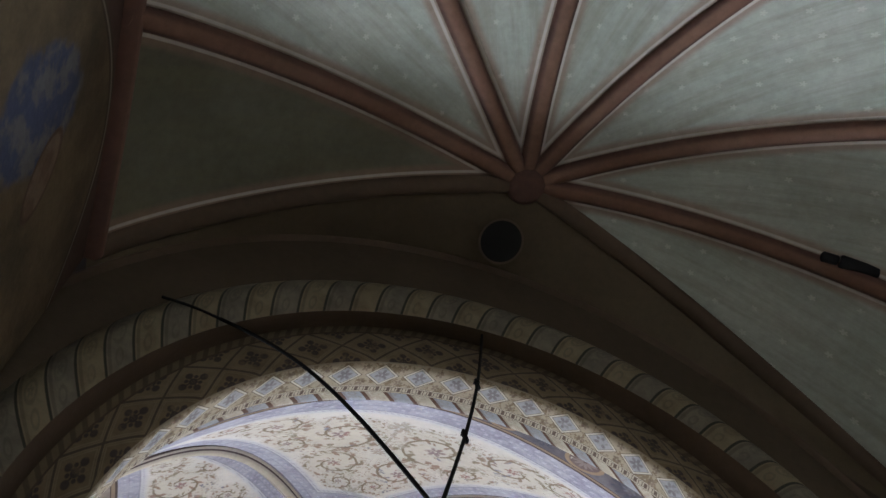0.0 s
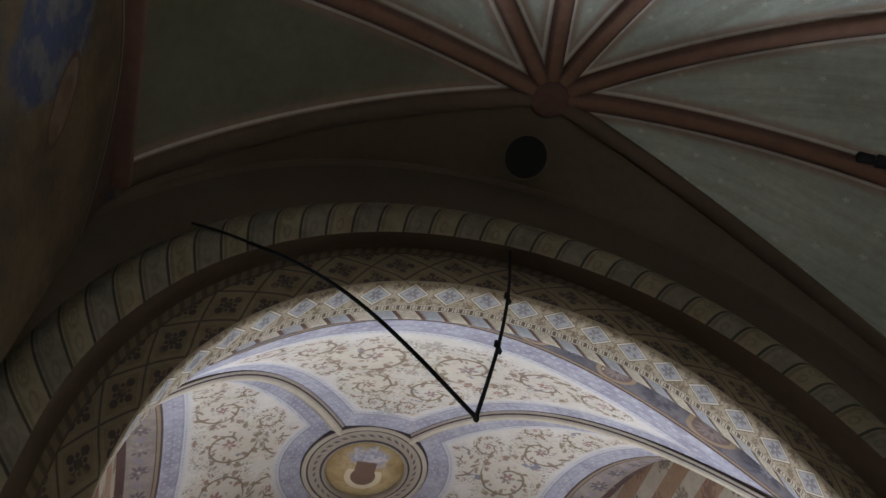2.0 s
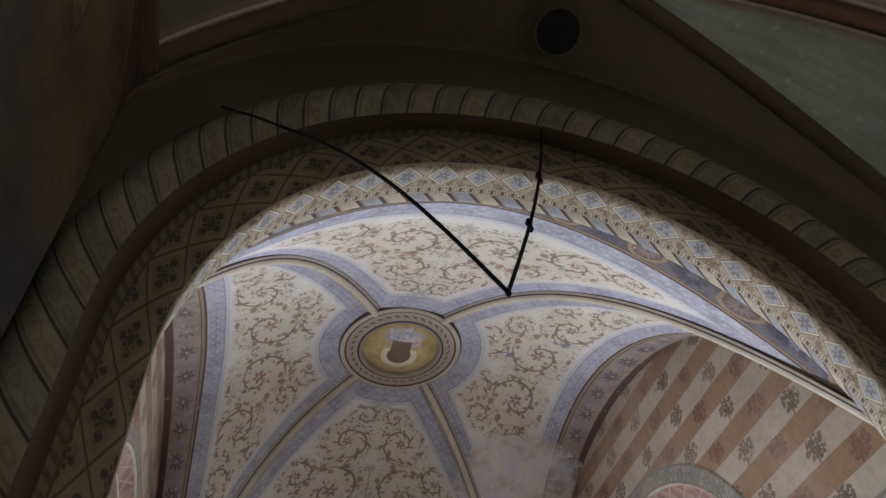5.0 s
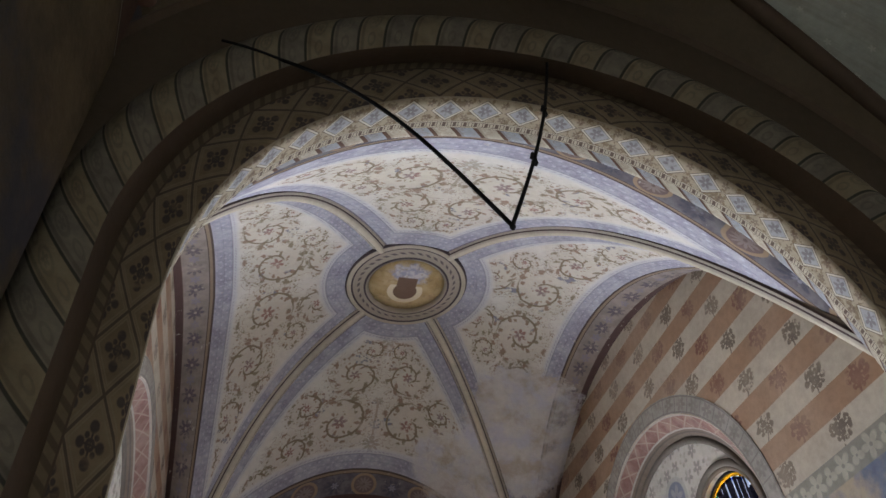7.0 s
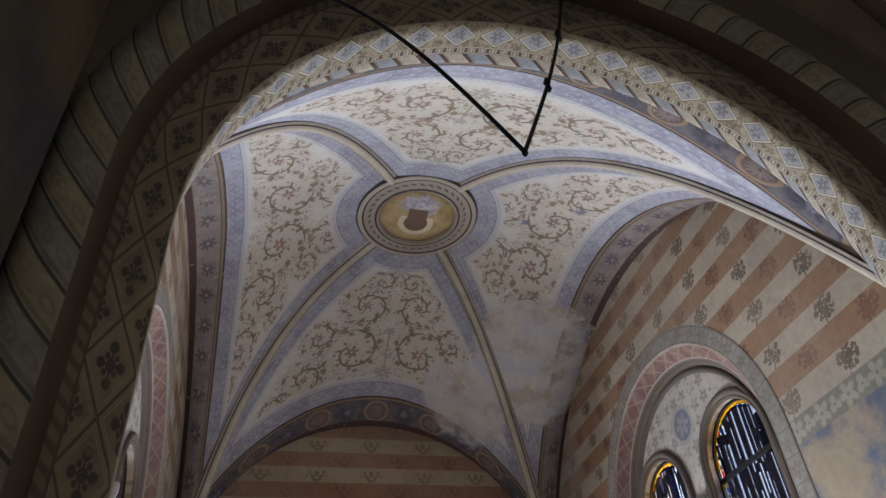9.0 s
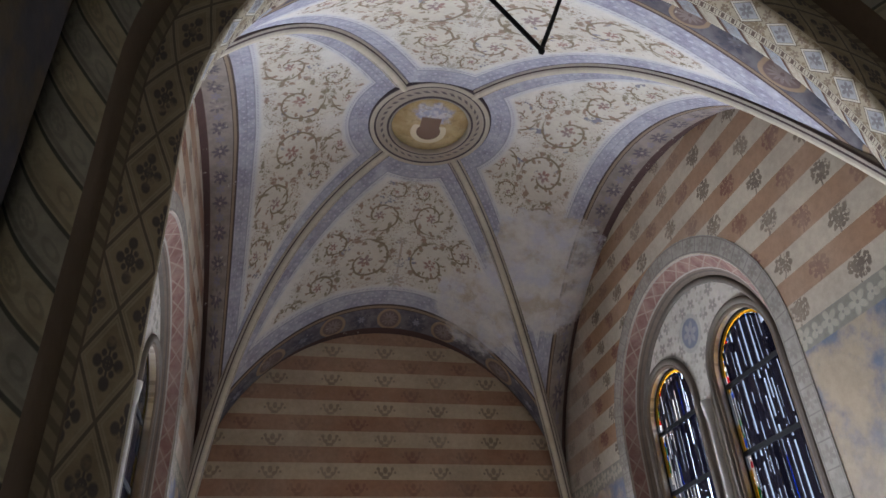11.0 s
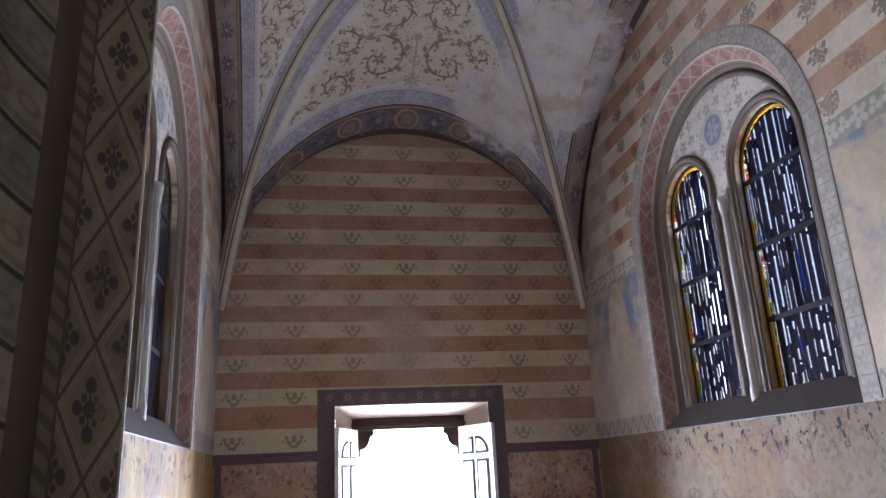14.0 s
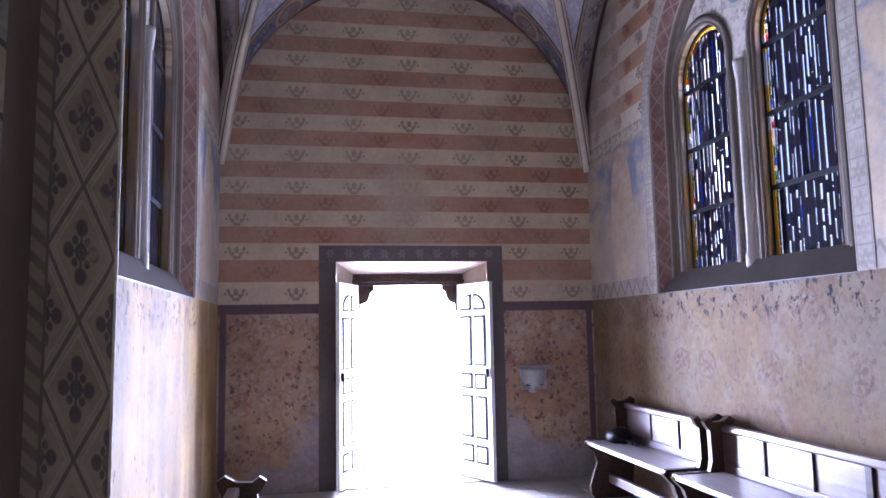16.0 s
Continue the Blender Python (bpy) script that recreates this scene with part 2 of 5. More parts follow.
# coils of the painted scrolls on one half of a cell: across, from the wall, radius, sense
END_COILS = ((0.31, 0.86, 0.245, 1), (0.23, 1.36, 0.185, -1), (0.72, 0.70, 0.16, -1), (0.60, 1.07, 0.135, 1), (0.98, 0.55, 0.10, 1), (0.13, 1.62, 0.10, 1))
SIDE_COILS = ((0.30, 0.92, 0.265, 1), (0.80, 0.82, 0.215, -1), (1.22, 0.66, 0.15, 1), (0.27, 1.42, 0.17, -1), (0.58, 1.24, 0.12, 1), (1.50, 0.56, 0.09, -1), (1.06, 1.02, 0.10, 1))


def web_paint(side, squeeze=1.0):
    """Cream vault cells: lavender borders, dotted lines, scrolls of foliage."""
    m = Mat("painted_side_vault_plaster" if side else "painted_vault_plaster" if squeeze == 1.0 else "painted_near_vault_plaster", 0.9)
    x, y, z = m.place()
    u, d = m.uv("plan")
    rib, rho = m.uv("edge")
    e = rib.min(d - 0.36 * squeeze).min(rho - 0.52)
    t = u.abs()
    col = m.mix(m.noise(2.2, 4).above(0.5, 0.2), (0.62, 0.58, 0.50), (0.66, 0.63, 0.57))
    # mirrored scrolls of acanthus: coiled stems, leaflets round each coil, a flower in each eye
    wob = (m.noise(6.5, 3) - 0.5) * 0.055
    frill = m.noise(40, 3)
    coils = SIDE_COILS if side else END_COILS
    vine, leaf, rose, near = None, None, None, None
    for t0, d0, size, turn in coils:
        a, b = t + wob - t0, d - wob - d0
        r, th = m.root(a * a + b * b), m.angle(b, a)
        q = r / size
        arm = ((th * (turn / 6.2832) + q * 1.25).fract() - 0.5).abs()
        one = arm.below(0.026 / size ** 0.5, 0.022) * q.between(0.28, 1.0, 0.04)
        lobes = ((th * 8.0 + q * 9.0 * turn).cos() * 0.45 + (th * 17.0 - q * 8.0).cos() * 0.3 + frill * 1.5)
        two = lobes.above(1.0, 0.13) * (arm - 0.16).abs().below(0.17, 0.05) * q.between(0.35, 1.24, 0.05)
        three = m.flower(a, b, size * 0.27, 6, 0.7) * frill.above(0.40, 0.08)
        vine = one if vine is None else vine.max(one)
        leaf = two if leaf is None else leaf.max(two)
        rose = three if rose is None else rose.max(three)
        near = q if near is None else near.min(q)
    field = e.above(0.225, 0.02)
    thin = m.noise(3.3, 4).above(0.33, 0.08)
    hue = m.noise(5.2, 2)
    leafcol = m.mix(hue.above(0.47, 0.05), (0.235, 0.195, 0.125), (0.285, 0.185, 0.13))
    leafcol = m.mix(hue.above(0.62, 0.03), leafcol, (0.20, 0.20, 0.25))
    flat = m.joined(t, d)
    spray = m.cells(30, flat).below(0.34, 0.07) * near.between(0.9, 1.4, 0.08) * m.noise(8.0, 2).above(0.50, 0.05)
    tendril = ((m.noise(8.0, 2) * 6.0).fract() - 0.5).abs().below(0.055, 0.03) * near.between(0.9, 1.5, 0.06)
    col = m.mix(field * near.below(1.3, 0.2) * 0.45, col, (0.52, 0.46, 0.355))
    col = m.mix(tendril * field * thin * 0.6, col, (0.26, 0.20, 0.14))
    col = m.mix(spray * field * thin * 0.85, col, leafcol)
    col = m.mix(leaf * field * thin * 0.9, col, leafcol)
    col = m.mix(vine * field * (thin * 0.5 + 0.45), col, (0.225, 0.175, 0.115))
    col = m.mix(rose * field * thin * 0.85, col, m.mix(m.noise(3).above(0.5, 0.05), (0.27, 0.12, 0.10), (0.24, 0.16, 0.16)))
    if not side:
        palm = m.flower(t, d - 1.78, 0.11, 9, 0.0).max(t.below(0.010, 0.004) * d.between(0.62, 1.08, 0.02))
        palm = palm.max(m.flower(t, d - 0.62, 0.09, 9, 0.0)).max(m.flower(t, d - 1.08, 0.05, 7, 0.0))
        col = m.mix(palm * thin * frill.above(0.40, 0.1) * 0.6, col, leafcol)
    # borders
    tint = m.mix(m.noise(4, 5, 0.7).above(0.5, 0.16), LAV, (0.40, 0.395, 0.455))
    col = m.mix(e.below(0.205, 0.025) * 0.6, col, PALE)
    col = m.mix(e.below(0.158, 0.010), col, tint)
    col = m.mix(e.below(0.158, 0.02) * m.noise(7.5, 5, 0.75).above(0.54, 0.10) * 0.55, col, (0.50, 0.49, 0.52))
    col = m.mix(e.below(0.158, 0.02) * m.noise(13, 4, 0.7).above(0.58, 0.08) * 0.35, col, (0.20, 0.19, 0.27))
    shed = m.noise(2.6, 4).above(0.40, 0.14)
    da, db = ((t + d) / 0.082).fract() - 0.5, ((t - d) / 0.082).fract() - 0.5
    dots = (da.abs() + db.abs()).below(0.24, 0.07) * e.between(0.012, 0.138, 0.006)
    col = m.mix(dots * 0.62 * shed, col, (0.54, 0.54, 0.62))
    col = m.mix((e - 0.079).abs().below(0.004, 0.002) * 0.35 * shed, col, (0.17, 0.15, 0.21))
    col = m.mix(e.between(0.150, 0.160, 0.003) * 0.4, col, (0.15, 0.125, 0.17))
    beads = ((t * 0.7 + d) / 0.028).fract().above(0.5, 0.1) * (e - 0.180).abs().below(0.007, 0.003)
    col = m.mix(beads * 0.45 * shed, col, (0.20, 0.18, 0.25))
    grain = m.noise(48, 3, 0.8).above(0.56, 0.06) * e.below(0.16, 0.01)
    col = m.mix(grain * 0.35, col, (0.46, 0.45, 0.50))
    col = m.mix(rib.between(-0.01, 0.016, 0.003) * 0.8, col, (0.12, 0.09, 0.10))
    # band along each wall: ochre edges, blue-black ground, roundels
    per, bu, bd = 0.57, u / squeeze, d / squeeze
    ra, rb = (bu / per + 0.5).fract() * per - per / 2, bd - 0.185
    ring = m.root(ra * ra + rb * rb)
    fa = (bu / per).fract() * per - per / 2
    worn = m.noise(8, 3).above(0.4, 0.1)
    band = m.mix(m.noise(9, 3).above(0.5, 0.15), (0.10, 0.093, 0.105), (0.165, 0.152, 0.16))
    if side:
        sa, sb = (u / 0.27).fract() * 0.27 - 0.135, (u / 0.27 + 0.5).fract() * 0.27 - 0.135
        band = m.mix(m.noise(9, 3).above(0.5, 0.15), (0.225, 0.19, 0.165), (0.29, 0.245, 0.21))
        band = m.mix(m.flower(sb, rb, 0.05, 6) * 0.5 * worn, band, (0.20, 0.19, 0.28))
        band = m.mix(m.flower(sa, rb, 0.085, 8, 0.3) * frill.above(0.40, 0.08) * 0.75 * worn, band, (0.085, 0.07, 0.10))
        band = m.mix(m.root(sa * sa + rb * rb).below(0.014, 0.004), band, (0.34, 0.29, 0.25))
    else:
        band = m.mix(m.flower(fa, rb, 0.105, 10, 0.3) * frill.above(0.42, 0.08) * 0.6 * worn, band, (0.055, 0.055, 0.085))
        band = m.mix(m.flower(fa, rb, 0.04, 6) * 0.55 * worn, band, (0.34, 0.33, 0.40))
        band = m.mix(ring.below(0.125, 0.004), band, (0.30, 0.215, 0.14))
        band = m.mix(ring.below(0.098, 0.004), band, (0.165, 0.12, 0.105))
        band = m.mix(m.flower(ra, rb, 0.08, 12) * 0.5 * worn, band, (0.30, 0.25, 0.24))
    band = m.mix(rb.abs().above(0.122, 0.004), band, (0.25, 0.185, 0.125))
    band = m.mix((rb.abs() - 0.125).abs().below(0.004, 0.002), band, UMBER)
    band = m.mix(rb.above(0.156, 0.004), band, UMBER)
    band = m.mix(rb.below(-0.110, 0.006), band, (0.085, 0.048, 0.042))
    # bare repaired plaster near one corner, where the band shows through in rags
    px, py, pz = x - 2.35, y - 5.55, z - 4.85
    away = m.root(px * px + py * py + pz * pz * 0.7) + (m.noise(4.5, 6, 0.75) - 0.5) * 0.55
    qx, qy, qz = x - 1.85, y - 6.3, z - 4.85
    gone = m.root(qx * qx + qy * qy + qz * qz * 0.6) + (m.noise(5.5, 5, 0.7) - 0.5) * 0.5
    bare = m.mix(m.noise(6, 5).above(0.5, 0.15), m.mix(m.noise(3.1, 5).above(0.52, 0.08), (0.52, 0.51, 0.57), (0.47, 0.40, 0.32)), (0.60, 0.57, 0.53))
    hurt = away.below(0.62, 0.05).max(gone.below(0.42, 0.06) * 0.85)
    col = m.mix(hurt, col, bare)
    lost = hurt * m.noise(4.2, 4, 0.6).above(0.46, 0.10)
    col = m.mix(bd.below(0.36, 0.003), col, m.mix(lost * 0.85, m.mix(hurt * 0.35, band, bare), bare))
    flake = m.noise(13, 5, 0.75).above(0.66, 0.02)
    col = m.mix(flake * 0.6, col, (0.52, 0.48, 0.42))
    return m.done(col, grime=0.22, strength=0.25)


def rib_paint(name, centre, edge, line):
    m = Mat(name, 0.8)
    u, v = m.uv("plan")
    t = (v - 0.5).abs()
    col = m.mix(t.above(0.12, 0.02), centre, edge)
    col = m.mix(t.between(0.19, 0.27, 0.01).max(t.between(0.395, 0.415, 0.008)), col, line)
    return m.done(col, grime=0.3)


def rope_paint(name, cream, second, line, pitch, slant, width=0.055):
    """Twisted moulding: curved slanted bands, cream with rings in turn with blue-grey, parted by dark lines."""
    m = Mat(name, 0.8)
    u, v = m.uv("plan")
    bend = (v * math.pi).sin() * 0.16 + v
    n = u / pitch + bend * slant
    k = (n * 0.5).fract().above(0.5, 0.01)
    a, b = (n.fract() - 0.5) * pitch, (v - 0.5) * 0.2
    col = m.mix(k, cream, second)
    col = m.mix(m.noise(11, 4).above(0.5, 0.15) * 0.3, col, (0.30, 0.26, 0.18))
    rho = m.root(a * a + b * b)
    mark = (rho - 0.030).abs().below(0.006, 0.003).max(m.flower(a, b, 0.02, 5)).max((m.root(a * a + (b.abs() - 0.07) * (b.abs() - 0.07)) - 0.018).abs().below(0.005, 0.002))
    col = m.mix(mark * 0.32 * m.noise(6, 3).above(0.4, 0.1), col, m.times(line, 1.8))
    shade = ((n + 0.5).fract() - 0.5).abs()
    col = m.mix(((n + 0.34).fract() - 0.5).abs().below(0.06, 0.03) * 0.35, col, line)
    col = m.mix(shade.below(width, 0.02), col, line)
    return m.done(col, grime=0.35)


def intrados_paint():
    """Underside of the arch: a lattice of double lines with a cross of leaves in each diamond, a leaf strip, and a row of framed lozenges."""
    m = Mat("painted_arch_underside", 0.85)
    u, v = m.uv("plan")
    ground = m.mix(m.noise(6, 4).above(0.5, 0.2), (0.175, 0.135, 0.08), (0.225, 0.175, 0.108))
    per, mid, tall = 0.29, 0.162, 0.222
    ra, rb = (u / per).fract() * per - per / 2, v - mid
    sa = (u / per + 0.5).fract() * per - per / 2
    # distance across the lattice bars
    dd = (ra.abs() / per + rb.abs() / tall - 0.5).abs()
    col = m.mix((dd - 0.105).abs().below(0.018, 0.006) * 0.9, ground, (0.235, 0.19, 0.125))
    col = m.mix(dd.below(0.030, 0.008), col, (0.095, 0.075, 0.055))
    col = m.mix((dd - 0.052).abs().below(0.014, 0.006), col, (0.225, 0.182, 0.12))
    wear = m.noise(14, 3).above(0.36, 0.12)
    for a in (ra, sa):
        b = rb if a is ra else rb.abs() - tall / 2
        leafs = m.root(a * a + (b.abs() - 0.040) * (b.abs() - 0.040)).below(0.017, 0.004).max(m.root((a.abs() - 0.052) * (a.abs() - 0.052) + b * b).below(0.019, 0.004))
        small = m.root((a.abs() - 0.024) * (a.abs() - 0.024) + (b.abs() - 0.02) * (b.abs() - 0.02)).below(0.010, 0.003)
        stem = (a.abs().below(0.004, 0.002) * b.abs().below(0.045, 0.004)).max(b.abs().below(0.004, 0.002) * a.abs().below(0.055, 0.004))
        ring = (m.root(a * a + b * b) - 0.014).abs().below(0.006, 0.002)
        col = m.mix(leafs.max(small).max(stem).max(ring) * wear * 0.9, col, (0.055, 0.045, 0.045))
    # lozenges on the lit edge, in paler paint that carries the light there
    qa, qb = (u / 0.19).fract() * 0.19 - 0.095, v - 0.362
    qd = qa.abs() * 0.78 + qb.abs()
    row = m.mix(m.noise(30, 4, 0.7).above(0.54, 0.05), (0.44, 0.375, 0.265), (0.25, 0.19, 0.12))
    sprig = m.flower((u / 0.19 + 0.5).fract() * 0.19 - 0.095, qb.abs() - 0.045, 0.022, 5)
    row = m.mix(sprig * 0.6, row, (0.17, 0.12, 0.09))
    row = m.mix(qd.below(0.069, 0.002), row, (0.14, 0.10, 0.07))
    row = m.mix(qd.below(0.065, 0.002), row, (0.64, 0.59, 0.48))
    row = m.mix(qd.below(0.054, 0.002), row, (0.16, 0.13, 0.11))
    row = m.mix(qd.below(0.051, 0.002), row, (0.40, 0.40, 0.41))
    row = m.mix(m.flower(qa, qb, 0.036, 6, 0.8) * m.noise(22, 3).above(0.42, 0.08) * 0.7, row, (0.17, 0.15, 0.15))
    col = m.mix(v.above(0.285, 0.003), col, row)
    col = m.mix((v - 0.282).abs().below(0.004, 0.002), col, (0.36, 0.31, 0.23))
    strip = ((u / 0.055 + v * 9.0).fract() - 0.5).abs().below(0.22, 0.06)
    col = m.mix(v.below(0.052, 0.003), col, m.mix(strip, (0.165, 0.132, 0.08), (0.10, 0.078, 0.05)))
    col = m.mix((v - 0.054).abs().below(0.005, 0.002), col, (0.09, 0.065, 0.045))
    return m.done(col, grime=0.35)


def bead_paint():
    m = Mat("beaded_edge_strip", 0.8)
    u, v = m.uv("plan")
    n = (u / 0.055).fract() - 0.5
    mid = (v - 0.5).abs()
    col = m.mix(n.abs().below(0.16, 0.03), (0.50, 0.44, 0.33), (0.15, 0.11, 0.085))
    col = m.mix(((n.abs() - 0.33).abs()).below(0.035, 0.015), col, (0.13, 0.095, 0.075))
    col = m.mix(mid.above(0.27, 0.02), col, (0.55, 0.49, 0.37))
    col = m.mix((mid - 0.30).abs().below(0.03, 0.01).max(mid.above(0.45, 0.01)), col, (0.15, 0.11, 0.085))
    return m.done(col, grime=0.25)


def apse_paint(stars):
    m = Mat("green_vault_plaster_with_stars" if stars else "green_vault_plaster_shaded", 0.9)
    x, y, z = m.place()
    u, v = m.uv("plan")
    rib, far = m.uv("edge")
    # starred cells are lightened for the light they catch, the other darkened for shade
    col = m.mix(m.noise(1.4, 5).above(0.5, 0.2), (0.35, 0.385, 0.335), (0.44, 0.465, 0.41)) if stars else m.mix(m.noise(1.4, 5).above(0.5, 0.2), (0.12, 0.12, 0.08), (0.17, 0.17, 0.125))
    streak = m.noise(1.0, 5, 0.7, m.joined(u * 9.0, v * 0.8))
    col = m.mix(streak.above(0.52, 0.12) * 0.35, col, (0.17, 0.16, 0.09))
    if stars:
        c = 0.14
        row = (v / c).floor()
        a = (u / c + row * 0.5).fract() * c - c / 2
        b = (v / c).fract() * c - c / 2
        keep = m.noise(7.0, 2).above(0.42, 0.06)
        col = m.mix(m.flower(a, b, 0.015, 5).max(m.root(a * a + b * b).below(0.005, 0.002)) * keep * 0.7, col, (0.52, 0.53, 0.46))
    col = m.mix(rib.below(0.105, 0.02) * 0.7, col, (0.27, 0.18, 0.135))
    col = m.mix((rib - 0.066).abs().below(0.008, 0.003), col, (0.50, 0.455, 0.40))
    return m.done(col, grime=0.3)


def fresco_paint():
    """Dark arched fresco: ochre ground, a clouded blue patch, a plain brown oval, framed by a pale line."""
    m = Mat("faded_fresco_plaster", 0.9)
    x, y, z = m.place()
    f = 4.30 - (y - 0.93) * (y - 0.93) * 1.2 - z
    col = m.mix(m.noise(3.2, 5, 0.7).above(0.5, 0.12), (0.095, 0.072, 0.04), (0.145, 0.107, 0.058))
    folds = ((y * 38.0 + m.noise(5, 3) * 7.0).sin() * 0.5 + 0.5) * f.between(0.10, 0.40, 0.05)
    col = m.mix(folds * 0.35, col, (0.08, 0.055, 0.03))
    py, pz = (y - 0.70) / 0.19, (z - 3.58) / 0.30
    cloud = py * py + pz * pz + (m.noise(7, 4) - 0.5) * 1.6
    col = m.mix(cloud.below(1.0, 0.25), col, m.mix(m.noise(9, 4).above(0.52, 0.08), (0.06, 0.07, 0.125), (0.13, 0.127, 0.125)))
    col = m.mix((z + (m.noise(4, 4) - 0.5) * 0.5).below(3.2, 0.15) * 0.8, col, m.mix(m.noise(5, 4).above(0.5, 0.1), (0.05, 0.052, 0.07), (0.085, 0.07, 0.05)))
    a, b = (y - 0.92) + (z - 3.65) * 0.75, (z - 3.65) - (y - 0.92) * 0.75
    oval = m.root((a / 0.10) * (a / 0.10) + (b / 0.21) * (b / 0.21))
    col = m.mix(oval.below(1.0, 0.06), col, (0.10, 0.06, 0.04))
    col = m.mix(oval.below(0.86, 0.06), col, m.mix(m.noise(11, 3).above(0.5, 0.1), (0.19, 0.13, 0.085), (0.15, 0.095, 0.06)))
    col = m.mix(f.below(0.05, 0.006), col, (0.075, 0.05, 0.03))
    col = m.mix(f.between(0.012, 0.030, 0.004), col, (0.22, 0.195, 0.15))
    col = m.mix(f.below(-0.005, 0.01), col, (0.09, 0.05, 0.036))
    return m.done(col, grime=0.4)


def lattice_paint():
    m = Mat("rose_lattice_painted_splay", 0.85)
    u, v = m.uv("plan")
    q = v / 0.62
    a, b = (u / 0.2 + q * 0.95).fract() - 0.5, (u / 0.2 - q * 0.95).fract() - 0.5
    lines = a.abs().below(0.05, 0.02).max(b.abs().below(0.05, 0.02))
    col = m.mix(m.noise(9, 3).above(0.5, 0.15), (0.20, 0.105, 0.085), (0.26, 0.165, 0.135))
    col = m.mix(lines * 0.7, col, (0.34, 0.26, 0.21))
    col = m.mix((q - 0.5).abs().above(0.40, 0.02), col, (0.34, 0.30, 0.26))
    # inner part of the splay darkened for the shadow it lies in
    col = m.mix(v.above(0.62, 0.01), col, (0.16, 0.125, 0.095))
    col = m.mix(v.between(0.70, 0.76, 0.01), col, (0.11, 0.09, 0.075))
    return m.done(col, grime=0.35)


def tracery_paint():
    m = Mat("painted_tracery_plaster", 0.85)
    x, y, z = m.place()
    a, b = (y / 0.13).fract() * 0.13 - 0.065, (z / 0.13).fract() * 0.13 - 0.065
    col = m.mix(m.flower(a, b, 0.055, 5) * 0.6 * m.noise(5).above(0.45, 0.1), (0.50, 0.46, 0.40), (0.16, 0.14, 0.13))
    r = m.root((y - YB) * (y - YB) + (z - 3.78) * (z - 3.78))
    col = m.mix(r.below(0.15, 0.006), col, (0.40, 0.38, 0.34))
    col = m.mix(r.below(0.115, 0.006), col, (0.20, 0.21, 0.26))
    col = m.mix(m.flower(y - YB, z - 3.78, 0.09, 6) * 0.6, col, (0.38, 0.36, 0.36))
    col = m.mix(z.below(3.26, 0.05) * (y - YB).abs().above(0.05, 0.01), col, (0.15, 0.12, 0.095))
    bead = ((z / 0.045).fract() - 0.5).abs().below(0.2, 0.05) * (y - YB).abs().below(0.02, 0.004) * z.below(3.3, 0.01)
    col = m.mix(bead * 0.5, col, (0.25, 0.22, 0.19))
    return m.done(col, grime=0.3)


def glass(name, tint, clear):
    """Leaded glass: part of the light goes straight through, the rest is a dark glossy sheet."""
    m = Mat(name, 0.12)
    m.bsdf.inputs["Base Color"].default_value = (0.012, 0.012, 0.022, 1)
    m.bsdf.inputs["Specular IOR Level"].default_value = 0.5
    tr = m.nt.nodes.new("ShaderNodeBsdfTransparent")
    tr.inputs[0].default_value = (*tint, 1)
    mixn = m.nt.nodes.new("ShaderNodeMixShader")
    m.put(mixn.inputs[0], (m.rnd() ** 3.0) * (2.6 * clear) if name.startswith("dark") else clear)
    m.nt.links.new(m.bsdf.outputs[0], mixn.inputs[1])
    m.nt.links.new(tr.outputs[0], mixn.inputs[2])
    m.nt.links.new(mixn.outputs[0], m.nt.nodes["Material Output"].inputs[0])
    return m.mat


def wood(name, dark, light, rough=0.45):
    m = Mat(name, rough)
    x, y, z = m.place()
    g = m.noise(4.0, 6, 0.65, m.joined(x * 6.0, y * 0.7, z * 6.0))
    col = m.mix(g.above(0.5, 0.2), dark, light)
    return m.done(col, g, 0.15, grime=0.3)


def floor_paint():
    m = Mat("pale_stone_floor", 0.35)
    r = m.rnd()
    col = m.mix(m.noise(2.0, 6).above(0.5, 0.2), (0.40, 0.37, 0.34), (0.50, 0.47, 0.43))
    col = m.times(col, 0.85 + 0.2 * r)
    return m.done(col, grime=0.3, strength=0.1)


# the opposite wall's dado has the sun's warm tint in its colours
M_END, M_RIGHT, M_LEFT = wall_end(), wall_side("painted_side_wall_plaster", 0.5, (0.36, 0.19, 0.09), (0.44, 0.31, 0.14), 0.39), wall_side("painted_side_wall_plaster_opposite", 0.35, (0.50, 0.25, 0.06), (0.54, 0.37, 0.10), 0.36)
M_WEB, M_WEBSIDE, M_WEBNEAR = web_paint(False), web_paint(True), web_paint(False, 0.72)
M_RIB = rib_paint("cream_rib_paint", (0.56, 0.50, 0.38), (0.45, 0.40, 0.33), (0.09, 0.06, 0.058))
# cream of the apse-side moulding taken down for the shade it lies in
M_ROPE = rope_paint("slanted_band_moulding_shaded", (0.185, 0.15, 0.092), (0.135, 0.122, 0.095), (0.035, 0.036, 0.025), 0.15, 1.35, 0.05)
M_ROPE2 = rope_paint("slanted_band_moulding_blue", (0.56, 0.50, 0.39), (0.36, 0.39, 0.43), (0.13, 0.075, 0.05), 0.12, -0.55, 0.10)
M_ROLL_SHADE = plain("dark_brown_roll_and_shade_paint", (0.10, 0.07, 0.045))
M_INTRADOS, M_BEAD = intrados_paint(), bead_paint()
M_APSE_SHADED, M_STARS, M_FRESCO = apse_paint(False), apse_paint(True), fresco_paint()


